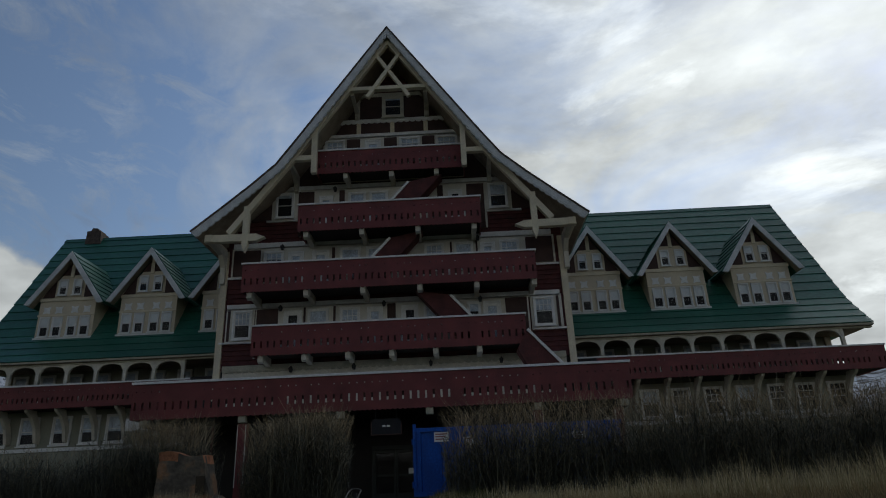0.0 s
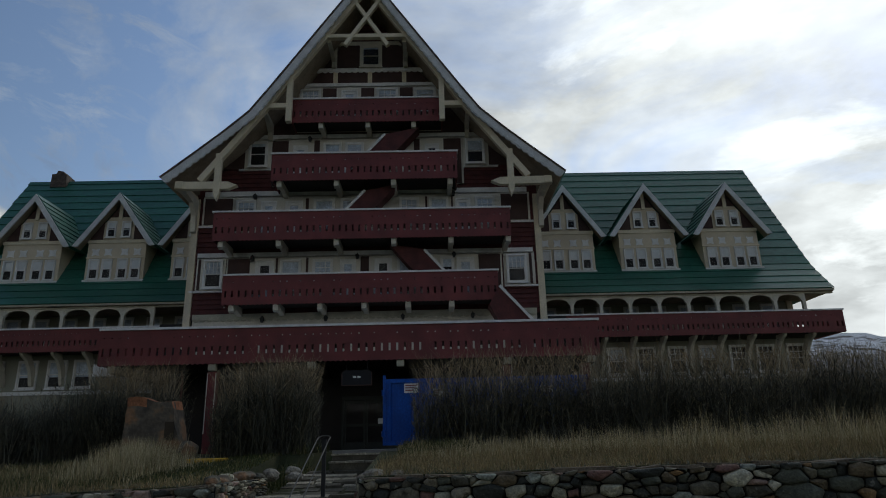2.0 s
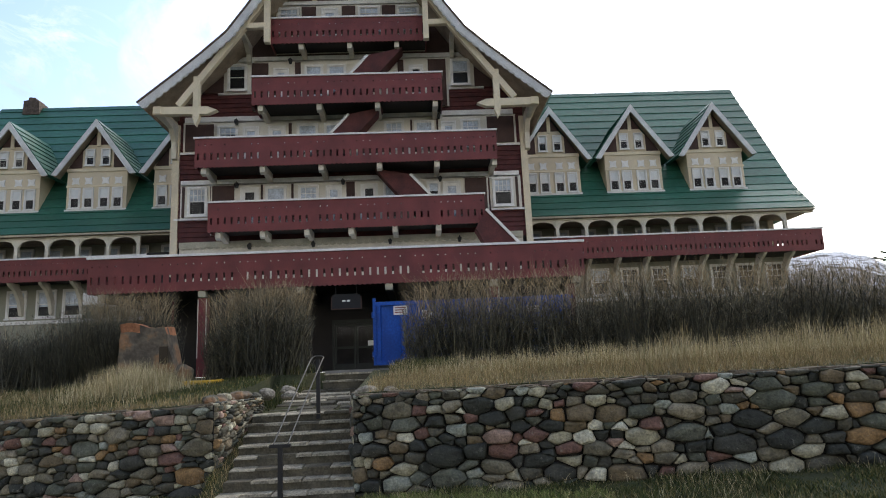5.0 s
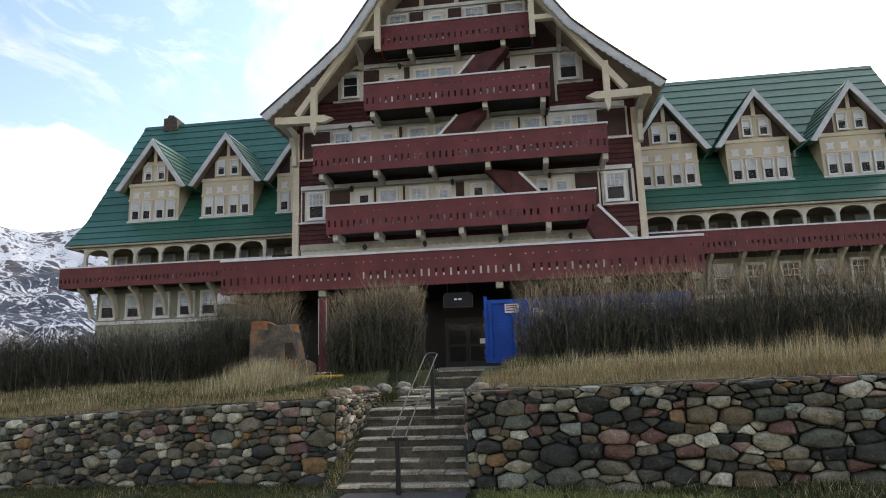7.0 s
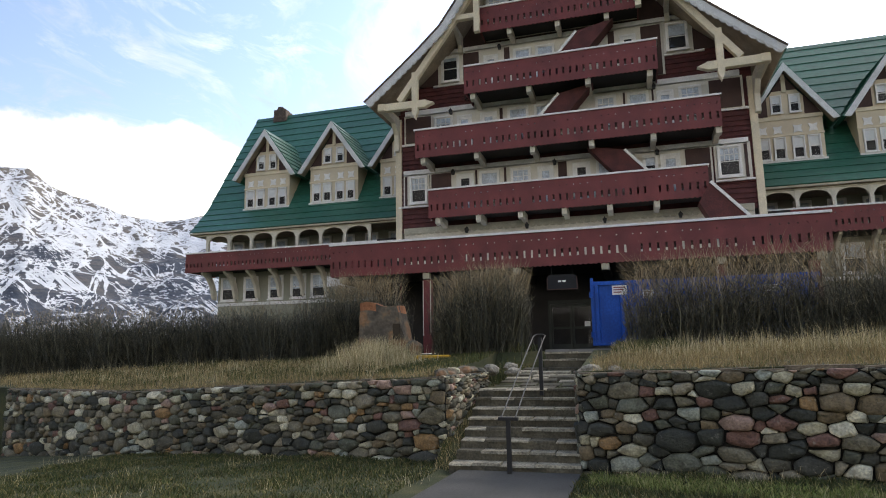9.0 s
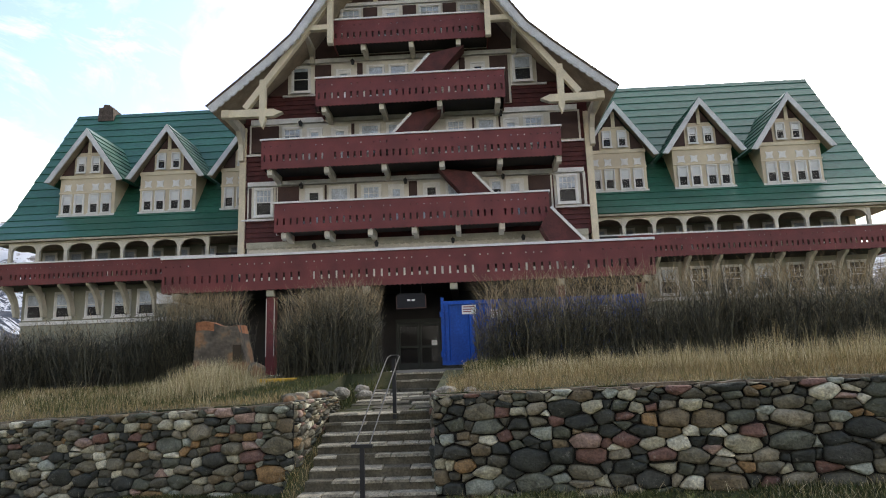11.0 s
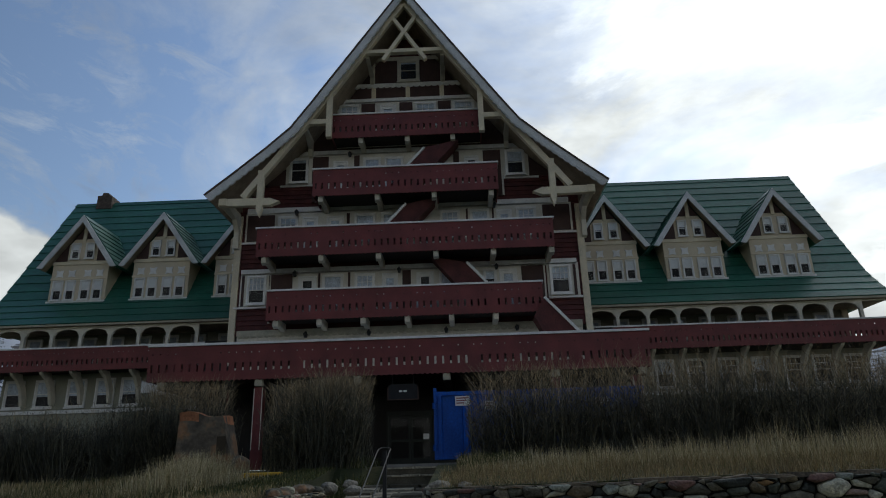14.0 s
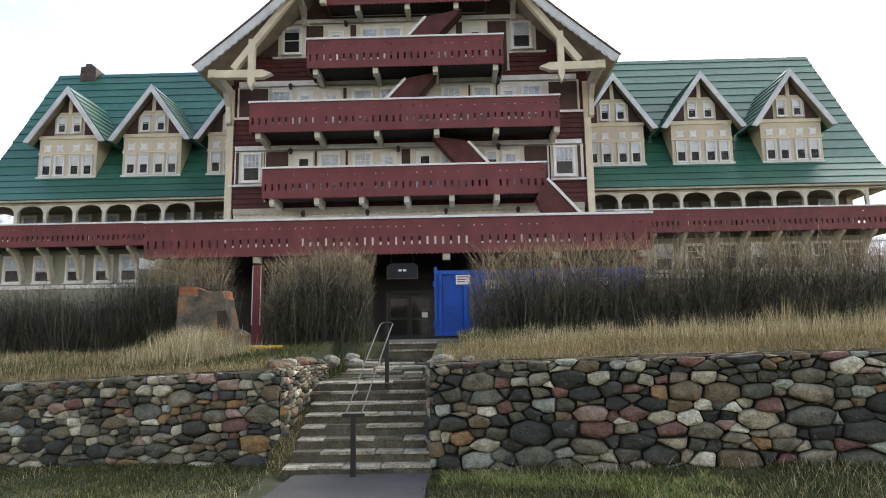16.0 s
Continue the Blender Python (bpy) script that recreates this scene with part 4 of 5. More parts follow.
def dormer(xd, side):
    """A gabled dormer: stucco front with six sash windows, red corners, quatrefoils and a steep little roof."""
    y = 33.5
    w, zb, zs, za = 1.48, 7.03, 8.92, 11.68
    hw = 2.06
    face = [(xd - w, zb), (xd + w, zb), (xd + w, zs + 0.4), (xd, za - 0.55), (xd - w, zs + 0.4)]
    d = part("dormer", Shape().prism(face, y, 38.2), STUCCO, hotel, "cream stucco dormer with six small sash windows")
    sl = Shape()
    for s in (-1, 1):
        sl.prism([(xd + s * (hw + 0.04), zs - 0.08), (xd, za + 0.06), (xd, za - 0.12), (xd + s * (hw - 0.07), zs - 0.12)], y - 0.4, 38.2)
    part("dormer_roof", sl, GREEN, d, "steep green dormer roof")
    for s in (-1, 1):
        for k in range(8):
            f0, f1 = k / 8, (k + 1) / 8
            xa_, za_ = xd + s * (hw + 0.04) * (1 - f0), zs - 0.08 + (za + 0.14 - zs) * f0
            xb_, zb_ = xd + s * (hw + 0.04) * (1 - f1), zs - 0.08 + (za + 0.14 - zs) * f1
            part("roof_course", Shape().prism([(xa_, za_), (xa_ + s * 0.04, za_ + 0.028), (xb_ + s * 0.004, zb_ + 0.003), (xb_, zb_)], y - 0.4, 38.2), GREEN, d)
        a, b = (xd + s * (hw + 0.02), zs - 0.1), (xd, za + 0.04)
        part("bargeboard", Shape().prism([a, b, (xd, za - 0.36), (xd + s * (hw - 0.26), zs - 0.14)], y - 0.47, y - 0.4), BARGE, d, "grey-white dormer bargeboard")
        part("dormer_soffit", Shape().prism([(xd + s * (hw - 0.1), zs - 0.14), (xd, za - 0.14), (xd, za - 0.2), (xd + s * (hw - 0.16), zs - 0.16)], y - 0.4, y + 0.1), SOFFIT, d)
        # brown shingled corners beside the upper windows, and at the very top
        part("shingle_panel", Shape().prism([(xd + s * 0.78, 9.28), (xd + s * 1.46, 9.28), (xd + s * 0.78, 10.25)], y - 0.02, y + 0.02), PANEL, d)
        part("shingle_panel", Shape().prism([(xd + s * 0.1, 10.5), (xd + s * 0.55, 10.5), (xd + s * 0.1, 11.15)], y - 0.02, y + 0.02), PANEL, d)
        window(d, *sorted((xd + s * 0.2, xd + s * 0.58)), 9.42, 10.22, y - 0.04, 0.42, 0.05)
        for a in (0.18, 0.84):
            window(d, *sorted((xd + s * a, xd + s * (a + 0.42))), 7.2, 8.18, y - 0.04, 0.5 if (xd + s) % 2 < 1.3 else 0.0, 0.05, bars=1 if (xd + s) % 2 >= 1.3 else 0)
        for a in (0.42, 1.06):
            c, h = (xd + s * a, 8.6), 0.23
            q = Shape()
            q.prism([(c[0] + h * math.cos(t) * (1.2 if k % 2 else 0.62), c[1] + h * math.sin(t) * (1.2 if k % 2 else 0.62)) for k, t in enumerate([2 * math.pi * i / 8 for i in range(8)])], y - 0.03, y + 0.01)
            part("quatrefoil", q, WHITE, d)
    part("belt", Shape().box(xd - w - 0.03, xd + w + 0.03, y - 0.05, y + 0.05, 9.08, 9.24), CREAM, d)
    part("belt", Shape().box(xd - w - 0.03, xd + w + 0.03, y - 0.05, y + 0.05, 8.28, 8.36), CREAM, d)
    part("sill", Shape().box(xd - w - 0.04, xd + w + 0.04, y - 0.1, y + 0.02, zb - 0.02, zb + 0.09), WHITE, d)
    part("king_post", Shape().box(xd - 0.09, xd + 0.09, y - 0.06, y, 10.4, 11.3), CREAM, d)


wing(-1, -24.4, TW0, (-20.33, -16.03, -11.72), [-23.36 + 1.43 * k for k in range(8)], (-22.5, -21.0, -19.4, -18.0, -16.75), 4.42)
wing(1, 19.9, TW1, (7.12, 11.43, 15.8), [5.5 + 1.435 * k for k in range(10)], (9.1, 10.6, 12.15, 13.7, 15.2, 16.55, 18.05), 4.53)

chimney = Shape().prism([(-22.98, 14.3), (-22.02, 14.3), (-22.06, 15.12), (-22.2, 15.18), (-22.3, 15.34), (-22.62, 15.38), (-22.7, 15.2), (-22.95, 15.16)], 38.25, 39.2)
part("chimney", chimney, CHIMNEY, hotel, "dark stone chimney on the ridge")
part("side_canopy", Shape().prism([(-13.9, 1.75), (-12.7, 1.75), (-12.7, 1.85), (-13.9, 2.25)], 28.6, 29.6), WHITE, hotel)


# ---- stone retaining walls ----
def clip(poly, a, b, c):
    """Keeps the side a * x + b * z <= c of an outline."""
    res = []
    for (x0, z0), (x1, z1) in zip(poly, poly[1:] + poly[:1]):
        d0, d1 = a * x0 + b * z0 - c, a * x1 + b * z1 - c
        if d0 <= 0:
            res.append((x0, z0))
        if (d0 < 0 < d1) or (d1 < 0 < d0):
            t = d0 / (d0 - d1)
            res.append((x0 + (x1 - x0) * t, z0 + (z1 - z0) * t))
    return res


def stone_cells(length, height, seed, small=0.045, large=0.15, q=0.44, course=0.15):
    """Outlines of fitted field stones on a wall's face: wider than high, of mixed sizes."""
    rnd = random.Random(seed)
    seeds = []
    for tries in range(int(length * height * 900)):
        r = small + (large - small) * rnd.random() ** (1.0 + 3.0 * tries / (length * height * 900))
        s, z = rnd.uniform(-0.1, length + 0.1), rnd.uniform(-0.05, height + 0.05)
        if rnd.random() < 0.8:      # rough courses
            z = min(height, max(0.0, (round(z / course) + 0.18 * math.sin(s * 0.9 + seed)) * course + rnd.uniform(-0.025, 0.025)))
        r *= 0.8 + 0.45 * (1 - z / height)
        if all(((s - a) * q) ** 2 + (z - b) ** 2 > (0.74 * (r + c)) ** 2 for a, b, c in seeds if abs(s - a) < 1.0):
            seeds.append((s, z, r))
    cells = []
    for s, z, r in seeds:
        poly = [(s - 0.5, z - 0.35), (s + 0.5, z - 0.35), (s + 0.5, z + 0.35), (s - 0.5, z + 0.35)]
        poly = [(min(length, max(0, a)), min(height, max(0, b))) for a, b in poly]
        for s2, z2, r2 in seeds:
            dx, dz = (s2 - s) * q * q, z2 - z
            if (s2, z2) != (s, z) and abs(s2 - s) < 1.1 and abs(dz) < 0.8:
                k = (q * q * (s2 * s2 - s * s) + z2 * z2 - z * z - r2 * r2 + r * r) / 2
                poly = clip(poly, dx, dz, k)
                if len(poly) < 3:
                    break
        if len(poly) >= 3:
            cells.append(poly)
    return cells


def stone_shape(shape, poly, put, rnd):
    """One stone: the outline drawn in from its joint, corners rounded off, the face bulging and uneven."""
    cx, cz = sum(p[0] for p in poly) / len(poly), sum(p[1] for p in poly) / len(poly)
    size = math.sqrt(sum((p[0] - cx) ** 2 + (p[1] - cz) ** 2 for p in poly) / len(poly))
    if size < 0.035:
        return False
    k = max(0.5, 1 - rnd.uniform(0.0, 0.013) / size)
    ring_ = [(cx + (x - cx) * k + rnd.uniform(-0.018, 0.018), cz + (z - cz) * k + rnd.uniform(-0.018, 0.018)) for x, z in poly]
    cut = []
    for p, n in zip(ring_, ring_[1:] + ring_[:1]):
        if math.hypot(p[0] - n[0], p[1] - n[1]) < 0.03:
            cut.append(((p[0] + n[0]) / 2, (p[1] + n[1]) / 2))
        else:
            cut += [(p[0] * 0.86 + n[0] * 0.14, p[1] * 0.86 + n[1] * 0.14), (p[0] * 0.14 + n[0] * 0.86, p[1] * 0.14 + n[1] * 0.86)]
    if len(cut) < 4:
        return False
    n0, m = len(shape.v), len(cut)
    out = rnd.uniform(0.3, 0.75) * min(size, 0.17) + 0.03
    tilt = (rnd.uniform(-0.2, 0.2), rnd.uniform(-0.2, 0.2))
    for scale_, depth in ((1.0, -0.05), (0.975, out * 0.45), (0.87, out * 0.86), (0.52, out)):
        for x, z in cut:
            a, b = cx + (x - cx) * scale_, cz + (z - cz) * scale_
            dd = depth + ((x - cx) * tilt[0] + (z - cz) * tilt[1] + rnd.uniform(-0.013, 0.013) if depth > 0 else 0)
            shape.v.append(put(a, b, dd))
    for lvl in range(3):
        for i in range(m):
            j = (i + 1) % m
            a = n0 + lvl * m
            shape.f.append((a + i, a + j, a + m + j, a + m + i))
    shape.v.append(put(cx, cz, out * rnd.uniform(1.0, 1.12)))
    top = n0 + 3 * m
    for i in range(m):
        shape.f.append((top + i, top + (i + 1) % m, n0 + 4 * m))
    return True


def retaining_wall(xa, xb, seed, label, high, returns=()):
    """A dry-laid wall along the slanting line, with its backing, thin coping and stones."""
    wall = thing("retaining_wall", ((xa + xb) / 2, wall_y((xa + xb) / 2), low_ground((xa + xb) / 2, 12)), label, "stone wall")
    n = max(2, round((xb - xa) / 0.5))
    ux = 1 / math.hypot(1, 0.28)
    nrm = (-0.28 * ux, -1 * ux)
    core, coping = Shape(), Shape()
    rnd = random.Random(seed)
    for k in range(n):
        x0, x1 = xa + (xb - xa) * k / n, xa + (xb - xa) * (k + 1) / n
        t0, t1 = wall_top(x0) - 0.05, wall_top(x1) - 0.05
        b0, b1 = low_ground(x0, 12) - 0.5, low_ground(x1, 12) - 0.5
        core.hexa([(x0, wall_y(x0), b0), (x1, wall_y(x1), b1), (x1, wall_y(x1) + 0.4, b1), (x0, wall_y(x0) + 0.4, b0),
                   (x0, wall_y(x0), t0), (x1, wall_y(x1), t1), (x1, wall_y(x1) + 0.4, t1), (x0, wall_y(x0) + 0.4, t0)])
    x0 = xa
    while x0 < xb - 0.05:
        x1 = min(xb, x0 + rnd.uniform(0.22, 0.95))
        t0, t1 = wall_top(x0) - 0.05, wall_top(x1) - 0.05
        e, f, h, g = rnd.uniform(-0.03, 0.1), rnd.uniform(-0.03, 0.1), rnd.uniform(0.006, 0.05), rnd.uniform(0.006, 0.05)
        coping.hexa([(x0 + 0.01, wall_y(x0) - e, t0 - 0.02), (x1 - 0.01, wall_y(x1) - f, t1 - 0.02), (x1 - 0.01, wall_y(x1) + 0.42, t1 + 0.002), (x0 + 0.01, wall_y(x0) + 0.42, t0 + 0.002),
                     (x0 + 0.02, wall_y(x0) - e + 0.02, t0 + h), (x1 - 0.02, wall_y(x1) - f + 0.02, t1 + g), (x1 - 0.012, wall_y(x1) + 0.42, t1 + g), (x0 + 0.012, wall_y(x0) + 0.42, t0 + h)])
        x0 = x1
    part("core", core, MORTAR, wall)
    part("coping", coping, COPING, wall, "thin earthy slate coping")

    def face(s, z, d):
        x = xa + s * ux
        b, t = low_ground(x, 12) - 0.22, wall_top(x) - 0.045
        return (x + nrm[0] * d, wall_y(x) + nrm[1] * d, b + (t - b) * z / high)

    jobs = [(p, face, abs(xa + p[0][0] * ux + 2.4)) for p in stone_cells((xb - xa) / ux, high, seed)]
    for put, length, height, sd in returns:
        jobs += [(p, put, 0.0) for p in stone_cells(length, height, sd, 0.05, 0.115, 0.8, 0.13)]
    jobs.sort(key=lambda job: job[2])
    rest, count = Shape(), 0
    for poly, put, far in jobs:
        if count < 300:
            s = Shape()
            if stone_shape(s, poly, put, rnd):
                smooth(part("stone", s, STONE, wall))
                count += 1
        else:
            stone_shape(rest, poly, put, rnd)
    if rest.v:
        smooth(part("stones", rest, STONE_REST, wall, kind="stuff"))
    return wall


def left_return(s, z, d):
    y = wall_y(-3.74) + 0.02 + s * 0.97
    top = -1.86
    b = -3.57 + min(1.3, max(0.0, (y - STAIR_Y)) * RISE / TREAD)
    return (-3.74 + 0.2 * s + d, y - 0.2 * d, b + (top - b) * z / 1.3)


def right_return(s, z, d):
    y = wall_y(STAIR_X1) + 0.02 + s
    b = -3.57 + min(1.3, max(0.0, (y - STAIR_Y)) * RISE / TREAD)
    return (STAIR_X1 + 0.02 - d, y, b + (-1.78 - b) * z / 1.3)


retaining_wall(-20.0, -3.74, 11, "dry-laid field stone retaining wall with grass growing above it", 1.55, [(left_return, 1.9, 1.3, 5)])
retaining_wall(STAIR_X1, 13.0, 12, "tall field stone retaining wall of grey, rusty and white boulders", 1.45, [(right_return, 1.9, 1.3, 6)])
part_core = Shape().prism([(-4.1, 13.93), (-3.76, 13.6), (-3.39, 15.5), (-3.8, 15.5)], -3.5, -2.0, "z").box(STAIR_X1 + 0.03, STAIR_X1 + 0.35, wall_y(STAIR_X1) + 0.41, wall_y(STAIR_X1) + 2.6, -3.5, -2.0)
single("stair_side_core", part_core, MORTAR, "dark mortar core of the walls beside the steps", "stone wall", "structure")

# ---- stone steps ----
steps = thing("stone_steps", (-2.4, 13.7, -3.4), "worn grey flagstone steps with pale nosings between the walls", "steps")
rnd = random.Random(4)
for k in range(STEPS):
    y, z = STAIR_Y + k * TREAD, -3.45 + k * RISE
    x0 = STAIR_X0 - (0.05 if k == 0 else 0.0)
    s = Shape().box(x0, STAIR_X1 + 0.02, y + 0.05, y + TREAD + 0.08, z - 0.15, z + RISE - 0.04)
    step = part("step", s, FLAG, steps)
    x = x0
    while x < STAIR_X1:
        w = min(rnd.uniform(0.26, 0.85), STAIR_X1 + 0.02 - x)
        if STAIR_X1 - x - w < 0.25:
            w = STAIR_X1 + 0.02 - x
        e, h = rnd.uniform(-0.02, 0.055), rnd.uniform(-0.022, 0.014)
        # most treads take the paler stone, which paints their tops as lit
        part("tread_slab", Shape().hexa([(x + 0.006, y + e, z + RISE - 0.039), (x + w - 0.006, y + e + rnd.uniform(-0.02, 0.02), z + RISE - 0.039), (x + w - 0.006, y + TREAD + 0.05, z + RISE - 0.039), (x + 0.006, y + TREAD + 0.05, z + RISE - 0.039),
                                         (x + 0.012, y + e + 0.012, z + RISE + h), (x + w - 0.012, y + e + 0.014, z + RISE + h), (x + w - 0.012, y + TREAD + 0.05, z + RISE + 0.002), (x + 0.012, y + TREAD + 0.05, z + RISE + 0.002)]), NOSING if rnd.random() < 0.85 else FLAG, step)
        x += w
# flagged landing, rising to two more steps
landing = thing("flagged_path", (-2.0, 16.2, -2.0), "uneven flagstone path rising from the steps to the porch", "path")
y = STAIR_Y + STEPS * TREAD + 0.06
while y < 17.5:
    x = STAIR_X0 + 0.02 + 0.28 * (y - 14.9) * 0.6
    dy = rnd.uniform(0.3, 0.5)
    z = -2.19 + (y - 14.96) * 0.14
    while x < -1.0 + 0.1 * (y - 15):
        w = rnd.uniform(0.35, 0.8)
        h = rnd.uniform(-0.02, 0.025)
        part("flagstone", Shape().hexa([(x + 0.015, y + 0.015, z - 0.15), (x + w - 0.015, y + 0.02, z - 0.15), (x + w - 0.02, y + dy - 0.01, z - 0.15), (x + 0.02, y + dy - 0.015, z - 0.15),
                                        (x + 0.03, y + 0.03, z + h), (x + w - 0.03, y + 0.03, z + h + rnd.uniform(-0.01, 0.01)), (x + w - 0.03, y + dy - 0.02, z + h + 0.03), (x + 0.03, y + dy - 0.02, z + h + 0.03)]), NOSING if rnd.random() < 0.5 else FLAG, landing)
        x += w
    y += dy
for k in range(2):
    part("step", Shape().box(-2.4, -0.8, 17.5 + 0.36 * k, 19.6, -1.85 + 0.17 * k, -1.83 + 0.17 * (k + 1)), FLAG, landing, "dark timber-edged upper step")
    for j in range(4):
        part("tread_slab", Shape().box(-2.42 + 0.41 * j, -2.03 + 0.41 * j - 0.008 * j, 17.46 + 0.36 * k, 17.86 + 0.36 * k - 0.01, -1.828 + 0.17 * (k + 1), -1.79 + 0.17 * (k + 1) + 0.008 * (j % 2)), NOSING, landing)
part("terrace_slab", Shape().box(-2.45, -0.75, 18.2, 26.2, -1.55, -1.38), CONCRETE, landing, "concrete walk to the porch")

# handrail of two pipes between a lower and an upper post
rail = thing("stair_handrail", (-2.2, 12.3, -3.35), "double pipe handrail on black posts beside the stone steps", "handrail")
part("post", Shape().box(-2.34, -2.27, 12.24, 12.31, -3.52, -2.53), BLACK, rail)
part("crossbar", Shape().box(-2.47, -2.14, 12.23, 12.32, -2.55, -2.5), BLACK, rail)
part("post", Shape().box(-2.11, -2.04, 14.62, 14.7, -2.3, -1.16), BLACK, rail)
for dx in (-0.115, 0.115):
    part("pipe", Shape().tube([(-2.30 + dx, 12.28, -2.5), (-2.2 + dx, 13.4, -1.83), (-2.09 + dx, 14.55, -1.17), (-2.08 + dx, 14.68, -1.12)], 0.0115), PIPE, rail)
part("end_bow", Shape().tube([(-2.195, 14.68, -1.12), (-2.14, 14.73, -1.09), (-2.02, 14.73, -1.09), (-1.965, 14.68, -1.12)], 0.0115), PIPE, rail)


# ---- loose boulders by the steps ----
def boulder(x, y, z, sx, sy, sz, mat, label, name="boulder"):
    bm = bmesh.new()
    bmesh.ops.create_icosphere(bm, subdivisions=3, radius=1.0)
    for v in bm.verts:
        n = noise.noise(v.co * 1.3 + Vector((x * 3, y * 3, 0))) * 0.3 + noise.noise(v.co * 3 + Vector((x, y, 5))) * 0.1
        v.co *= 1 + n
        v.co = Vector((v.co.x * sx, v.co.y * sy, v.co.z * sz))
    me = bpy.data.meshes.new(name)
    bm.to_mesh(me)
    bm.free()
    me.materials.append(mat)
    ob = tagged(new(name, me), label, "boulder", "boulders at the head of the steps")
    ob.location = (x, y, z)
    return ob


for x, y, z, r, k in ((-3.32, 15.75, -1.82, 0.19, 1.1), (-2.86, 15.85, -1.87, 0.14, 1.7), (-3.0, 16.25, -1.76, 0.13, 1.6), (-1.0, 13.2, -1.80, 0.2, 1.3), (-0.6, 13.05, -1.80, 0.15, 1.4)):
    boulder(x, y, z, r * k * 0.8, r * 0.8, r * 0.68, PALE_STONE, "rounded pale boulder lying beside the stone steps")
rnd = random.Random(21)
for k in range(11):
    u = k / 10
    r = rnd.uniform(0.1, 0.16)
    boulder(-3.93 + 0.33 * u + rnd.uniform(-0.08, 0.1), 13.75 + 1.75 * u, -1.86 + rnd.uniform(-0.02, 0.06), r * 1.15, r * 0.9, r * 0.7, (ROCK, STONE, ROCK)[k % 3], "weathered brown field stone heaped beside the steps")


# ---- memorial rock ----
memorial = thing("memorial_rock", (-7.7, 20.6, -1.5), "upright lichen-stained sandstone slab with a rusty top and bronze plate", "rock")
bm = bmesh.new()
bmesh.ops.create_cube(bm, size=1.0)
bmesh.ops.subdivide_edges(bm, edges=bm.edges, cuts=7, use_grid_fill=True)
for v in bm.verts:
    x, y, z = v.co.x * 1.5, v.co.y * 0.75, v.co.z * 1.75
    if z > 0:
        z += -0.07 * x + 0.06 * math.exp(-((x + 0.45) / 0.22) ** 2) - 0.07 * math.exp(-((x - 0.1) / 0.2) ** 2)
    if x > 0.45:
        x -= max(0.0, z + 0.1) * 0.28
        x += max(0.0, -z) * 0.12
    d = 0.07 * noise.noise(Vector((x, y, z)) * 2.2) + 0.03 * noise.noise(Vector((x, y, z)) * 6)
    v.co = Vector((x, y, z)) * (1 + d) + Vector((-7.82, 20.75, -0.76))
me = bpy.data.meshes.new("slab")
bm.to_mesh(me)
bm.free()
me.materials.append(ROCK)
me.materials.append(RUST)
for poly in me.polygons:
    c = poly.center
    if c.z > -0.02 + 0.1 * noise.noise(c * 3) or (c.x > -7.3 and c.z > -0.1 + 0.2 * noise.noise(c * 2)):
        poly.material_index = 1
part("slab", me, ROCK, memorial)
part("plate", Shape().box(-7.42, -7.18, 20.3, 20.345, -0.98, -0.5), BRONZE, memorial, "dark bronze plate")
boulder(-6.85, 20.6, -1.35, 0.3, 0.35, 0.32, ROCK, "low brown rock at the foot of the memorial slab")

single("kerb", Shape().prism([(18.0, -1.75), (18.22, -1.75), (18.22, -1.5), (18.19, -1.475), (18.03, -1.475), (18.0, -1.5)], -5.95, -4.97, "x"), YELLOW, "yellow painted kerb at the edge of the drive", "kerb")

# ---- blue waste container ----
bin_ob = thing("waste_container", (1.2, 22, -1.4), "blue steel roll-off waste container standing by the porch", "container")
bx0, bx1, by0, by1, bz0, bz1 = -1.36, 4.6, 21.0, 23.4, -1.28, 0.5
part("body", Shape().box(bx0 + 0.06, bx1, by0 + 0.06, by0 + 0.12, bz0, bz1).box(bx0 + 0.06, bx1, by1 - 0.1, by1, bz0, bz1).box(bx1 - 0.06, bx1, by0 + 0.12, by1 - 0.1, bz0, bz1).box(bx0 + 0.06, bx1, by0 + 0.12, by1 - 0.1, bz0, bz0 + 0.06), BLUE, bin_ob)
part("end_gate", Shape().box(bx0, bx0 + 0.06, by0, by1, bz0, bz1 + 0.1), BLUE, bin_ob)
part("top_rail", Shape().box(bx0, bx1 + 0.05, by0 - 0.03, by0 + 0.1, bz1 - 0.02, bz1 + 0.09), BLUE, bin_ob)
part("bottom_rail", Shape().box(bx0, bx1 + 0.05, by0 - 0.03, by0 + 0.1, bz0, bz0 + 0.12), BLUE, bin_ob)
for k in range(9):
    xr = bx0 + 0.03 + k * 0.72
    part("rib", Shape().prism([(xr, by0 + 0.06), (xr + 0.03, by0 - 0.02), (xr + 0.13, by0 - 0.02), (xr + 0.16, by0 + 0.06)], bz0 + 0.12, bz1 - 0.02, "z"), BLUE, bin_ob)
for zz in (bz0 + 0.32, bz1 - 0.3):
    part("hinge", Shape().tube([(bx0 - 0.05, by0 - 0.04, zz - 0.08), (bx0 - 0.05, by0 - 0.04, zz + 0.08)], 0.05), BLUE, bin_ob)
part("corner_post", Shape().box(bx0 - 0.06, bx0 + 0.02, by0 - 0.05, by0 + 0.06, bz0, bz1 + 0.2), BLUE, bin_ob)
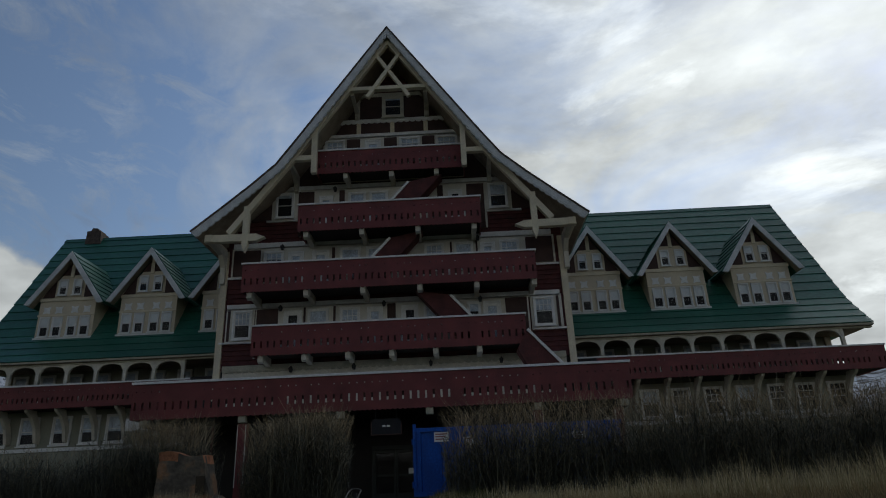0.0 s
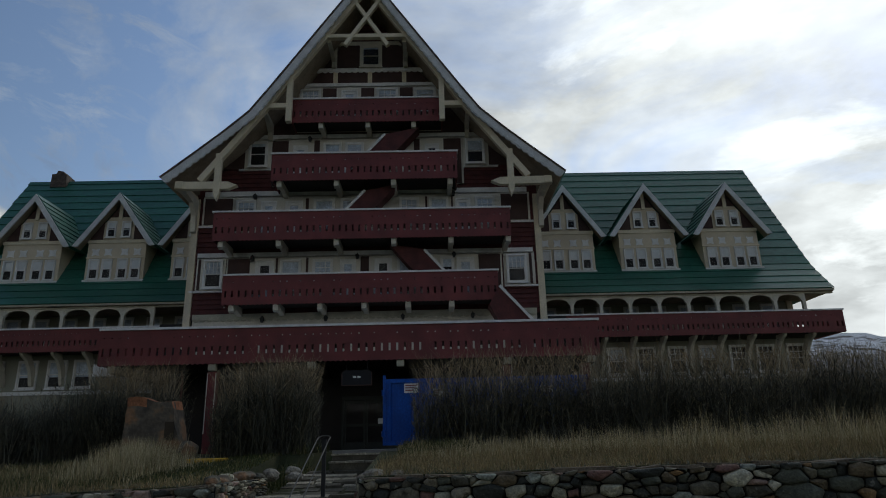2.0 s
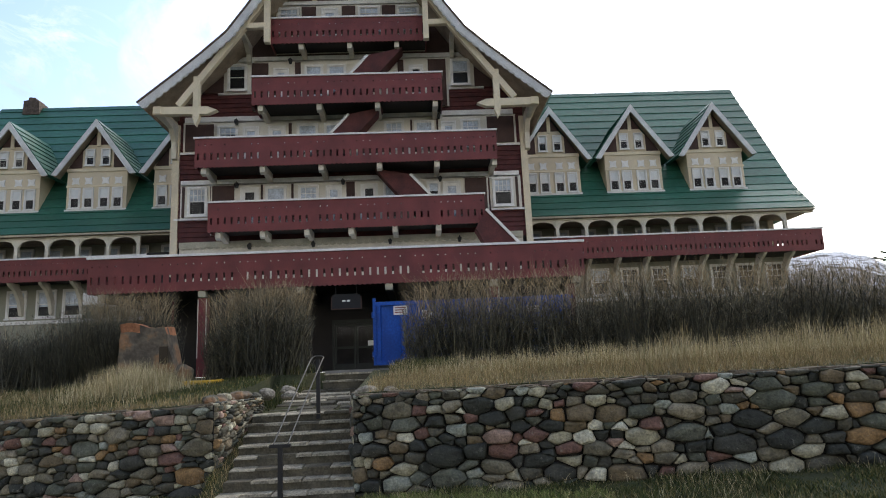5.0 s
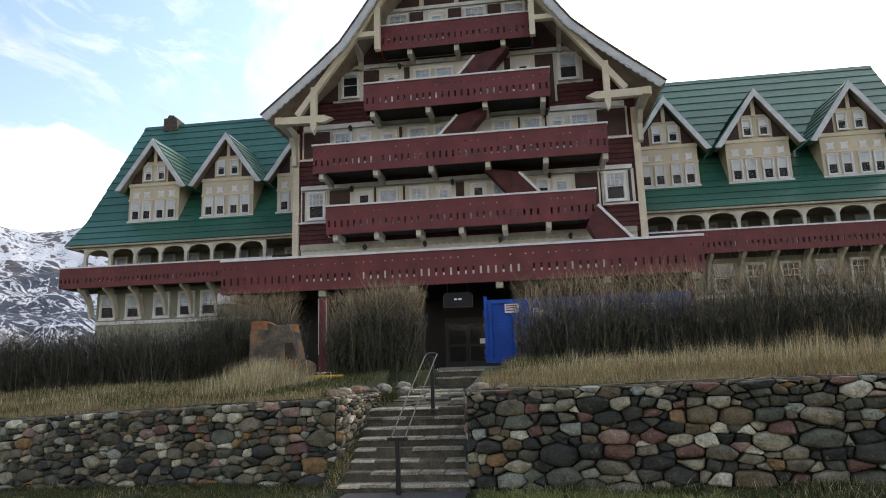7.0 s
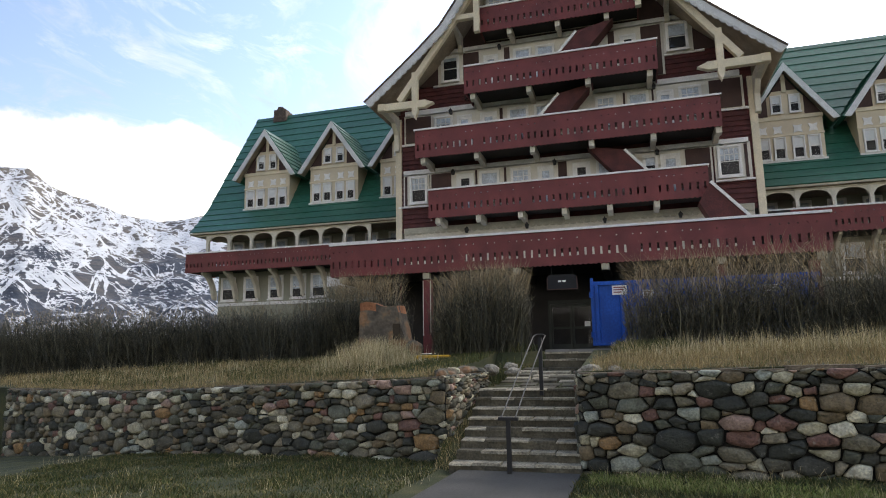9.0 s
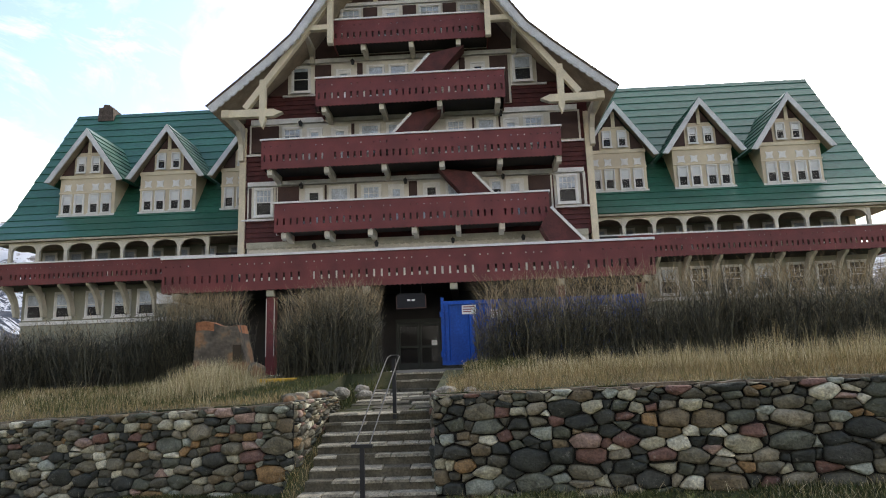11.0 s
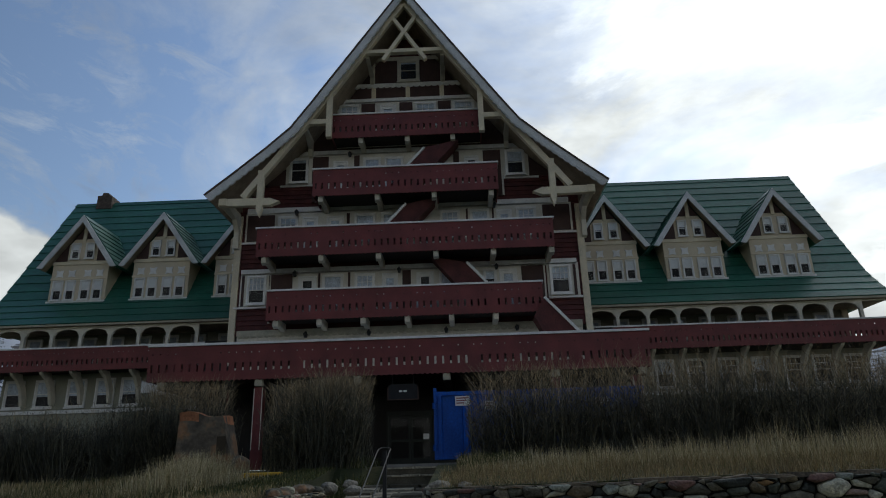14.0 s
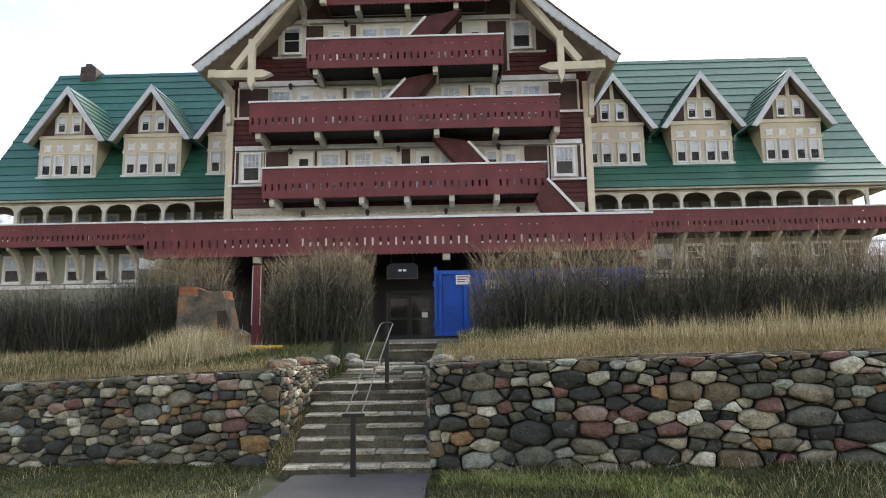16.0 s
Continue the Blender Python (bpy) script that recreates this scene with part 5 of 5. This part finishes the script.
for xl, zl, wl_, hl in ((-0.8, 0.18, 0.42, 0.27), (0.05, 0.05, 0.3, 0.24), (3.2, 0.1, 0.4, 0.2)):
    lab = part("sign", Shape().box(xl, xl + wl_, by0 - 0.034, by0 - 0.03, zl, zl + hl), PAPER, bin_ob, "white printed label")
    for k in range(3):
        part("printed_bar", Shape().box(xl + 0.04, xl + wl_ - 0.05 - 0.05 * k, by0 - 0.037, by0 - 0.0345, zl + hl - 0.07 - 0.07 * k, zl + hl - 0.04 - 0.07 * k), INK, lab)

# hanging sign under the porch
sign = thing("hanging_sign", (-2.8, 26.3, 1.45), "dark wooden sign hanging under the porch edge", "sign")
part("board", Shape().prism([(-3.36, 0.93), (-2.24, 0.93), (-2.24, 1.4), (-2.36, 1.5), (-3.24, 1.5), (-3.36, 1.4)], 26.3, 26.36), DARKBOARD, sign)
part("border", Shape().box(-3.38, -2.22, 26.29, 26.299, 0.91, 0.945).box(-3.38, -3.345, 26.29, 26.299, 0.945, 1.4).box(-2.255, -2.22, 26.29, 26.299, 0.945, 1.4), PANEL, sign)
for xl in (-2.95, -2.78):
    part("lettering_bar", Shape().box(xl, xl + 0.12, 26.288, 26.298, 1.2, 1.27), LAMP, sign)
for xs_ in (-3.2, -2.4):
    part("chain", Shape().tube([(xs_, 26.33, 1.48), (xs_, 26.33, 1.95)], 0.012, 5), BLACK, sign)


# ---- grass ----
def rise_table(x, y):
    return np.array([ground_z(float(a), float(b)) for a, b in zip(x, y)])


def grass(name, x, y, heights, width, lean, mat, label):
    n = len(x)
    z = rise_table(x, y) - 0.02
    roots = np.stack([x, y, z], 1)
    tips = roots + np.stack([np.random.normal(0, 1, n) * heights * lean, np.random.normal(0, 1, n) * heights * lean, heights], 1)
    bends = np.stack([np.zeros(n), np.zeros(n), heights * 0.12], 1)
    return single(name, ribbons(name, roots, tips, np.full(n, width) * np.random.uniform(0.7, 1.4, n), mat, bends), mat, label, "grass", "stuff")


def scatter(n, x0, x1, d0, d1, power=1.0):
    x = np.random.uniform(x0, x1, n)
    d = d0 + (d1 - d0) * np.random.uniform(0, 1, n) ** power
    return x, 12.47 - 0.28 * x + d


def keep_out(x, y):
    return ~((x > STAIR_X0 - 0.1) & (x < STAIR_X1 + 0.1) & (y > 12.3) & (y < 15.2)) & ~((x > STAIR_X0 + 0.1 + 0.168 * (y - 14.9)) & (x < -0.72) & (y > 15))


def tuft(x, y, k, low, gain, z):
    return low + gain * np.array([abs(noise.noise((a * k, b * k, z))) for a, b in zip(x, y)])


x, y = scatter(46000, -1.0, 14.0, 0.25, 4.4, 0.9)
ok = keep_out(x, y)
x, y = x[ok], y[ok]
grass("dry_grass", x, y, np.random.uniform(0.08, 0.24, len(x)) * tuft(x, y, 1.2, 0.8, 0.9, 3), 0.0068, 0.3, STRAW_LOW, "low brown dry grass above the stone wall")
x, y = scatter(19000, -1.0, 14.0, 2.0, 4.5, 0.8)
ok = keep_out(x, y)
x, y = x[ok], y[ok]
grass("dry_grass", x, y, np.random.uniform(0.2, 0.66, len(x)) * tuft(x, y, 1.7, 0.6, 1.2, 4) * np.interp(x, [-1, 2, 6, 12], [0.45, 0.7, 1.1, 1.45]), 0.0048, 0.17, STRAW, "tall pale straw stalks in front of the hedge")
x, y = scatter(34000, -24.0, -3.75, 0.25, 6.5, 0.9)
ok = (x < -5.9 - 0.12 * (y - 14)) | (y - 12.47 + 0.28 * x < 0.9)
x, y = x[ok], y[ok]
grass("dry_grass", x, y, np.random.uniform(0.07, 0.22, len(x)) * tuft(x, y, 1.2, 0.8, 0.9, 7), 0.010, 0.3, STRAW_LOW, "low brown dry grass behind the wall")
x, y = scatter(9000, -24.0, -5.2, 0.8, 5.6, 0.8)
ok = (x < -5.7 - 0.1 * (y - 14))
x, y = x[ok], y[ok]
grass("dry_grass", x, y, np.random.uniform(0.14, 0.42, len(x)) * tuft(x, y, 1.6, 0.4, 1.3, 8), 0.007, 0.17, STRAW, "tall straw stalks in tufts behind the wall")
x, y = scatter(11000, -20.0, -6.1, 0.4, 5.6, 0.9)
ok = np.array([noise.noise((a * 0.5, b * 0.5, 2)) > -0.15 for a, b in zip(x, y)])
grass("lawn_grass", x[ok], y[ok], np.random.uniform(0.1, 0.3, ok.sum()), 0.011, 0.25, BLADES, "green blades coming up through the dry grass")
x, y = np.random.normal(-6.85, 0.62, 4200), np.random.normal(17.2, 0.6, 4200)
grass("dry_grass", x, y, np.random.uniform(0.3, 0.88, len(x)) * np.exp(-((x + 6.85) / 1.5) ** 2), 0.007, 0.2, STRAW, "pale tussock of tall straw before the memorial rock")
x, y = scatter(12000, -7.2, -2.4, 0.8, 5.0)
ok = keep_out(x, y)
grass("lawn_grass", x[ok], y[ok], np.random.uniform(0.04, 0.11, ok.sum()), 0.012, 0.3, BLADES, "short green grass beside the flagged path")
x, y = np.random.uniform(-3.74, -3.38, 700), np.random.uniform(12.6, 15.3, 700)
grass("dry_grass", x, y, np.random.uniform(0.05, 0.2, len(x)), 0.008, 0.35, STRAW_LOW, "dry weeds growing between the steps and the wall")
x, y = np.concatenate([np.random.uniform(-6.0, -2.5, 5000), np.random.uniform(-0.7, 0.8, 2200)]), np.random.uniform(15.4, 21.5, 7200)
ok = keep_out(x, y) & ~((x > -3.0) & (x < -0.7)) & ~((x < -4.6) & (y > 17.0))
grass("lawn_grass", x[ok], y[ok], (np.random.uniform(0.05, 0.2, ok.sum()) + 0.14) * np.where(x[ok] < -3.6, 0.35, 1.0), 0.013, 0.3, BLADES, "tufts of green grass either side of the walk")
x = np.random.uniform(-14, 10, 165000)
y = 12.4 - 0.28 * x - np.random.uniform(0, 1, len(x)) ** 1.3 * 6.5
ok = ~((x > -3.62) & (x < -1.2)) & (y > 5)
x, y = x[ok], y[ok]
clumps = np.array([0.8 + 0.7 * noise.noise((a * 1.1, b * 1.1, 9)) for a, b in zip(x, y)])
grass("lawn_grass", x, y, np.random.uniform(0.05, 0.16, len(x)) * clumps * np.where(x < -1.0, 0.75, 1.0), 0.012, 0.45, BLADES, "rough green and dry grass at the foot of the wall")


x = np.random.uniform(-16, 13, 16000)
y = 12.35 - 0.28 * x - np.random.uniform(0, 1, len(x)) ** 1.2 * 6.5
ok = ~((x > -3.45) & (x < -1.0)) & (y > 5) & np.array([noise.noise((a * 0.7, b * 0.7, 4)) > (-0.05 if -1 < a < 4 else (0.15 if a >= 4 else 0.4)) for a, b in zip(x, y)])
grass("dry_grass", x[ok], y[ok], np.random.uniform(0.08, 0.27, ok.sum()), 0.0045, 0.4, STRAW, "thin dry stalks standing in the lawn below the wall")
x = np.random.uniform(-1.0, 2.4, 26000)
y = 12.3 - 0.28 * x - np.random.uniform(0, 1, len(x)) * 4.5
ok = (y > 6) & np.array([noise.noise((a * 0.8, b * 0.8, 14)) > -0.1 for a, b in zip(x, y)])
grass("lawn_grass", x[ok], y[ok], np.random.uniform(0.05, 0.15, ok.sum()), 0.011, 0.5, FRESH, "patches of fresh green grass below the wall")
# dry blades hang over the edge of the walls
x = np.concatenate([np.random.uniform(-20, -3.8, 3600), np.random.uniform(-0.9, 13, 3000)])
y = 12.47 - 0.28 * x + np.random.uniform(0.12, 0.4, len(x))
grass("dry_grass", x, y, np.random.uniform(0.06, 0.17, len(x)), 0.009, 0.9, STRAW_LOW, "short dry grass leaning over the coping")


# ---- bare shrubs ----
def shrub(name, x0, x1, y, depth, tops, count, label, flare=0.24, tips_mat=None, whips=0.6, rise=0.55):
    """A leafless shrub: stems from the ground that fork into upright twigs; tops gives the height along it."""
    base = thing(name, ((x0 + x1) / 2, y, -1.42), label, "shrub")
    # clumps of stems fan out from a few root stocks
    stocks = max(3, round((x1 - x0) * 5.5))
    cx = x0 + (x1 - x0) * (np.arange(stocks) + np.random.uniform(-0.3, 1.3, stocks)) / stocks
    cy = y + np.random.uniform(-0.5, 0.5, stocks) * depth * 0.6
    vigour = np.random.uniform(0.78, 1.15, stocks)
    n = count
    s = np.random.randint(0, stocks, n)
    roots = np.stack([cx[s] + np.random.normal(0, 0.22, n), cy[s] + np.random.normal(0, 0.2, n), np.zeros(n)], 1)
    roots[:, 2] = rise_table(roots[:, 0], roots[:, 1]) - 0.08
    out = np.random.normal(0, flare, n)
    heights = (np.array([tops(a) for a in roots[:, 0]]) - roots[:, 2] - 0.08) * vigour[s] * (1 - np.random.uniform(0, 1, n) ** 2.2 * 0.6) * (1 - 0.35 * np.abs(out))
    lean = np.stack([out, np.random.normal(0, flare, n) * depth / 1.7, np.zeros(n)], 1) * heights[:, None]
    mids = roots + lean * 0.62 + np.stack([np.random.normal(0, 0.05, n), np.random.normal(0, 0.05, n), heights * 0.52], 1)
    tips = roots + lean + np.stack([np.random.normal(0, 0.1, n), np.random.normal(0, 0.1, n), heights], 1)
    mids[:, 0] = np.clip(mids[:, 0], x0 - 0.2, x1 + 0.2)
    tips[:, 0] = np.clip(tips[:, 0], x0 - 0.25, x1 + 0.25)
    part("brushwood", ribbons("brushwood", roots, tips, np.random.uniform(0.010, 0.024, n), TWIG, (mids - (roots + tips) / 2)), TWIG, base, kind="stuff")
    for piece, each, u0, u1, flat_, mat, wide in (("twig_growth", 8, 0.1, 0.8, 1.0, TWIG, 0.016), ("tip_growth", 5, 0.5, 1.0, 0.5, tips_mat or TWIG_TIP, 0.014)):
        k = np.repeat(np.arange(n), each)
        u = np.random.uniform(u0, u1, len(k))[:, None]
        a = np.where(u < 0.5, roots[k] + (mids[k] - roots[k]) * u * 2, mids[k] + (tips[k] - mids[k]) * (u * 2 - 1))
        ln = np.random.uniform(0.08, 0.38, len(k))[:, None]
        dirs = np.stack([np.random.normal(0, flat_, len(k)), np.random.normal(0, flat_, len(k)), np.random.uniform(0.1, 1.0, len(k))], 1)
        b = a + dirs * ln
        b[:, 2] = np.minimum(b[:, 2], tips[k][:, 2] + 0.15)
        b[:, 0] = np.clip(b[:, 0], x0 - 0.35, x1 + 0.35)
        part(piece, ribbons(piece, a, b, np.random.uniform(0.5, 1.1, len(k)) * wide, mat), mat, base, kind="stuff")
    # pale one-year whips stand out of the crown in sprays
    n = int(count * whips * 1.7)
    s = np.random.randint(0, stocks, n)
    foot = np.array([tops(a) for a in cx[s]])
    a = np.stack([cx[s] + np.random.normal(0, 0.2, n), cy[s] + np.random.normal(0, 0.25, n), foot - np.random.uniform(0.15, 1.0, n)], 1)
    ln = np.random.uniform(0.35, 1.0, n) * vigour[s]
    fan = (a[:, 0] - cx[s]) * 1.6 + np.random.normal(0, 0.22, n) + 0.18 * np.sin(s * 2.4)
    b = a + np.stack([fan, np.random.normal(0, 0.3, n), np.random.uniform(0.7, 1.0, n)], 1) * ln[:, None]
    b[:, 2] = np.minimum(b[:, 2], foot + np.random.uniform(0, 1, n) ** 1.6 * rise * vigour[s])
    a[:, 0], b[:, 0] = np.clip(a[:, 0], x0 - 0.2, x1 + 0.2), np.clip(b[:, 0], x0 - 0.45, x1 + 0.45)
    part("whip_growth", ribbons("whip_growth", a, b, np.random.uniform(0.006, 0.012, n), WHIP), WHIP, base, kind="stuff")
    return base


shrub("hedge", -0.2, 16.5, 18.3, 1.7, lambda a: np.interp(a, [-0.45, 0.2, 3.2, 6, 9, 16], [0.45, 0.74, 0.94, 0.88, 0.84, 0.76]), 7000, "overgrown leafless hedge of grey-brown twigs", whips=0.5, rise=0.75)
shrub("hedge", -30.0, -8.9, 21.9, 1.6, lambda a: np.interp(a, [-30, -24, -17, -12.5, -11, -9.6, -7], [0.6, 0.6, 0.42, 0.45, 0.6, 1.2, 1.25]), 10500, "long leafless hedge of dark twigs behind the memorial rock", tips_mat=TWIG, whips=0.08)
shrub("shrub", -10.2, -8.0, 22.2, 1.2, lambda a: 1.2, 1300, "leafless twiggy shrub beside the porch")
shrub("shrub", -5.35, -3.3, 19.2, 1.6, lambda a: np.interp(a, [-5.5, -4.6, -3.4, -2.95], [0.65, 0.85, 0.85, 0.65]), 2300, "dense leafless shrub of upright brown twigs")
shrub("shrub", 19.5, 24.0, 33.0, 2.5, lambda a: np.interp(a, [19.5, 21, 24], [2.6, 3.0, 1.6]), 700, "sparse bare shrub past the end of the hotel")


# ---- spruces ----
def spruce(x, y, base, height, spread, seed, label):
    tree = thing("spruce", (x, y, base), label, "tree", "spruces beyond the hotel")
    rnd = random.Random(seed)
    part("trunk", Shape().tube([(x, y, base), (x + 0.1, y, base + height * 0.5), (x, y, base + height)], height * 0.016, 8, 0.02), BARK, tree)
    roots, tips, limbs = [], [], Shape()
    z = base + 0.6
    while z < base + height * 0.99:
        f = (z - base) / height
        reach = spread * (1 - f) ** 0.9 * rnd.uniform(0.72, 1.08) + 0.12
        for k in range(rnd.randint(5, 8)):
            a = rnd.uniform(0, 2 * math.pi)
            r = reach * rnd.uniform(0.55, 1.12)
            rise = r * (0.45 * f - 0.05 + rnd.uniform(-0.16, 0.16))
            end = Vector((x + math.cos(a) * r, y + math.sin(a) * r, z + rise))
            start = Vector((x, y, z))
            limbs.tube([start, (start + end) / 2 + Vector((0, 0, -0.05 * r)), end], 0.025, 4, 0.006)
            for j in range(int(18 + r * 46)):
                u = rnd.uniform(0.15, 1.0)
                p = start.lerp(end, u) + Vector((0, 0, -0.2 * r * u * (1 - u)))
                side = Vector((-math.sin(a), math.cos(a), 0)) * rnd.uniform(-1, 1) + Vector((math.cos(a), math.sin(a), 0)) * rnd.uniform(0.2, 0.9)
                q = p + side * 0.32 * rnd.uniform(0.5, 1.1) * (0.5 + r * 0.25) + Vector((0, 0, rnd.uniform(-0.16, 0.06)))
                roots.append(p)
                tips.append(q)
        z += rnd.uniform(0.2, 0.34)
    part("limb_growth", limbs, BARK, tree, kind="stuff")
    rt, tp = np.array(roots), np.array(tips)
    part("foliage", ribbons("foliage", rt, tp, np.random.uniform(0.2, 0.36, len(rt)), NEEDLES), NEEDLES, tree, kind="stuff")


spruce(47.9, 60, -1.5, 17.4, 5.7, 1, "tall dark green spruce standing beyond the hotel")
for x, y, h, w, k in ((45.2, 57, 5.2, 3.2, 3), (49.6, 56.5, 6.2, 3.6, 4), (54.0, 57, 6.8, 3.8, 5)):
    spruce(x, y, -1.5, h, w, k, "low bushy dark spruce at the foot of the tall one")
spruce(53.2, 60, -1.5, 13.2, 3.6, 2, "smaller dark spruce beside the tall one")


# ---- mountains ----
def mountain_material():
    """Bedded rock: snow lies on the ledges and in branching gullies, thick on the middle slopes, thin on cliffs and low spurs."""
    m = bpy.data.materials.new("snowy_mountain_rock")
    m.use_nodes = True
    nodes, links = m.node_tree.nodes, m.node_tree.links
    bsdf = nodes["Principled BSDF"]
    tc = nodes.new("ShaderNodeTexCoord")
    turn = nodes.new("ShaderNodeMapping")
    turn.inputs["Rotation"].default_value = (0, 0, -0.87)
    links.new(tc.outputs["Object"], turn.inputs[0])

    def calc(op, a, b=0.0, clamp=False):
        n = nodes.new("ShaderNodeMath")
        n.operation, n.use_clamp = op, clamp
        for k, v in enumerate((a, b)):
            if isinstance(v, float):
                n.inputs[k].default_value = v
            else:
                links.new(v, n.inputs[k])
        return n.outputs[0]

    def field(scale, tilt, size, detail, rough, bend=0.0):
        mp = nodes.new("ShaderNodeMapping")
        mp.inputs["Scale"].default_value = scale
        pre = nodes.new("ShaderNodeMapping")
        pre.inputs["Rotation"].default_value = (0, tilt, 0)
        links.new(turn.outputs[0], pre.inputs[0])
        links.new(pre.outputs[0], mp.inputs[0])
        n = nodes.new("ShaderNodeTexNoise")
        n.inputs["Scale"].default_value, n.inputs["Detail"].default_value = size, detail
        n.inputs["Roughness"].default_value, n.inputs["Distortion"].default_value = rough, bend
        links.new(mp.outputs[0], n.inputs["Vector"])
        return n.outputs["Fac"]

    strata = field((0.16, 0.16, 2.6), 0.16, 0.019, 8, 0.62, 0.3)
    ledges = field((0.3, 0.3, 3.2), 0.16, 0.075, 8, 0.66, 0.2)
    right = field((1.0, 0.25, 0.22), 0.62, 0.028, 9, 0.62, 0.5)
    left = field((1.0, 0.25, 0.22), -0.5, 0.022, 9, 0.62, 0.5)
    large = field((1.0, 0.7, 1.3), 0.3, 0.0052, 6, 0.55)
    tint = field((1.0, 1.0, 1.0), 0.0, 0.012, 6, 0.6)

    def lines(f, sharp):
        return calc("SUBTRACT", 1.0, calc("MULTIPLY", calc("ABSOLUTE", calc("SUBTRACT", f, 0.5)), sharp), True)

    split = nodes.new("ShaderNodeSeparateXYZ")
    links.new(tc.outputs["Object"], split.inputs[0])
    height = calc("ADD", split.outputs["Z"], calc("MULTIPLY", calc("SUBTRACT", large, 0.5), 420.0))
    low_spur = calc("MULTIPLY", calc("SUBTRACT", 300.0, height), 0.0055, True)
    cliff = calc("MULTIPLY", calc("SUBTRACT", height, 385.0), 0.006, True)
    total = calc("ADD", calc("MULTIPLY", strata, 0.38), calc("ADD", calc("MULTIPLY", ledges, 0.32), calc("MULTIPLY", large, 0.34)))
    total = calc("ADD", total, calc("MULTIPLY", calc("MAXIMUM", lines(right, 17.0), lines(left, 19.0)), 0.25))
    total = calc("SUBTRACT", total, calc("ADD", calc("MULTIPLY", low_spur, 0.10), calc("MULTIPLY", cliff, 0.085)))
    snow = nodes.new("ShaderNodeMapRange")
    snow.inputs["From Min"].default_value, snow.inputs["From Max"].default_value = 0.575, 0.615
    links.new(total, snow.inputs[0])
    rock = nodes.new("ShaderNodeValToRGB")
    rock.color_ramp.elements[0].position, rock.color_ramp.elements[0].color = 0.30, (0.030, 0.040, 0.062, 1)
    rock.color_ramp.elements[1].position, rock.color_ramp.elements[1].color = 0.72, (0.175, 0.145, 0.112, 1)
    bedded = calc("ADD", calc("MULTIPLY", tint, 0.55), calc("MULTIPLY", ledges, 0.45))
    links.new(calc("SUBTRACT", calc("ADD", bedded, calc("MULTIPLY", cliff, 0.1)), calc("MULTIPLY", low_spur, 0.17)), rock.inputs[0])
    mix = nodes.new("ShaderNodeMix")
    mix.data_type = "RGBA"
    links.new(snow.outputs[0], mix.inputs["Factor"])
    links.new(rock.outputs[0], mix.inputs["A"])
    mix.inputs["B"].default_value = (0.56, 0.58, 0.62, 1)
    links.new(mix.outputs["Result"], bsdf.inputs["Base Color"])
    bsdf.inputs["Roughness"].default_value = 0.9
    bump = nodes.new("ShaderNodeBump")
    bump.inputs["Strength"].default_value, bump.inputs["Distance"].default_value = 0.6, 25.0
    links.new(calc("ADD", strata, calc("MULTIPLY", right, 0.8)), bump.inputs["Height"])
    links.new(bump.outputs[0], bsdf.inputs["Normal"])
    return m


MOUNTAIN = mountain_material()


def mountain(name, az, el, near, far, label, seed):
    """A range seen over a span of bearings: its slope climbs from near to the ridge, cut by gullies and ledges."""
    s = Shape()
    nu, nv = 150, 60
    bearings = np.linspace(az[0], az[-1], nu)
    for j in range(nv):
        v = j / (nv - 1)
        for b in bearings:
            e = math.tan(radians(float(np.interp(b, az, el))))
            r = near + (far - near) * v
            gully = noise.ridged_multi_fractal(Vector((b * 0.16 + seed, v * 1.6, seed)), 1.0, 2.1, 5, 1.0, 2.0) - 1.2
            ledge = 0.03 * math.sin(v * 46 + 3 * noise.noise((b * 0.1, v * 3, 0)))
            r += gully * 60 * v * (1 - v) * 3
            h = e * far * (v ** 1.15 + ledge * v * (1 - v) * 1.5) + gully * 22 * (1 - v) * v * 2 + 9 * noise.noise((b * 0.9 + seed, v * 9, 1)) * v
            a = radians(float(b))
            s.v.append((math.sin(a) * r, math.cos(a) * r, h - 20 * (1 - v)))
    for j in range(nv - 1):
        for i in range(nu - 1):
            a = j * nu + i
            s.f.append((a, a + 1, a + nu + 1, a + nu))
    ob = single(name, s, MOUNTAIN, label, "mountain", "structure")
    for p in ob.data.polygons:
        p.use_smooth = True
    return ob


mountain("backdrop", [-80, -66, -58, -52.8, -50.1, -49.2, -47.4, -45, -42.9, -40.7, -38.9, -36, -32, -26], [12, 14.5, 15, 14.1, 14.3, 13.5, 12.7, 12.0, 11.3, 11.1, 11.4, 12.2, 11.5, 8], 900, 2100, "snow-streaked grey mountain face beyond the lake", 3.0)
mountain("backdrop", [26, 31, 34, 36.2, 37.7, 41, 47, 56, 70], [6.5, 7.2, 7.4, 6.6, 5.6, 5.0, 5.6, 5.2, 4], 1200, 2300, "low snow-dusted hills under cloud in the distance", 8.0)
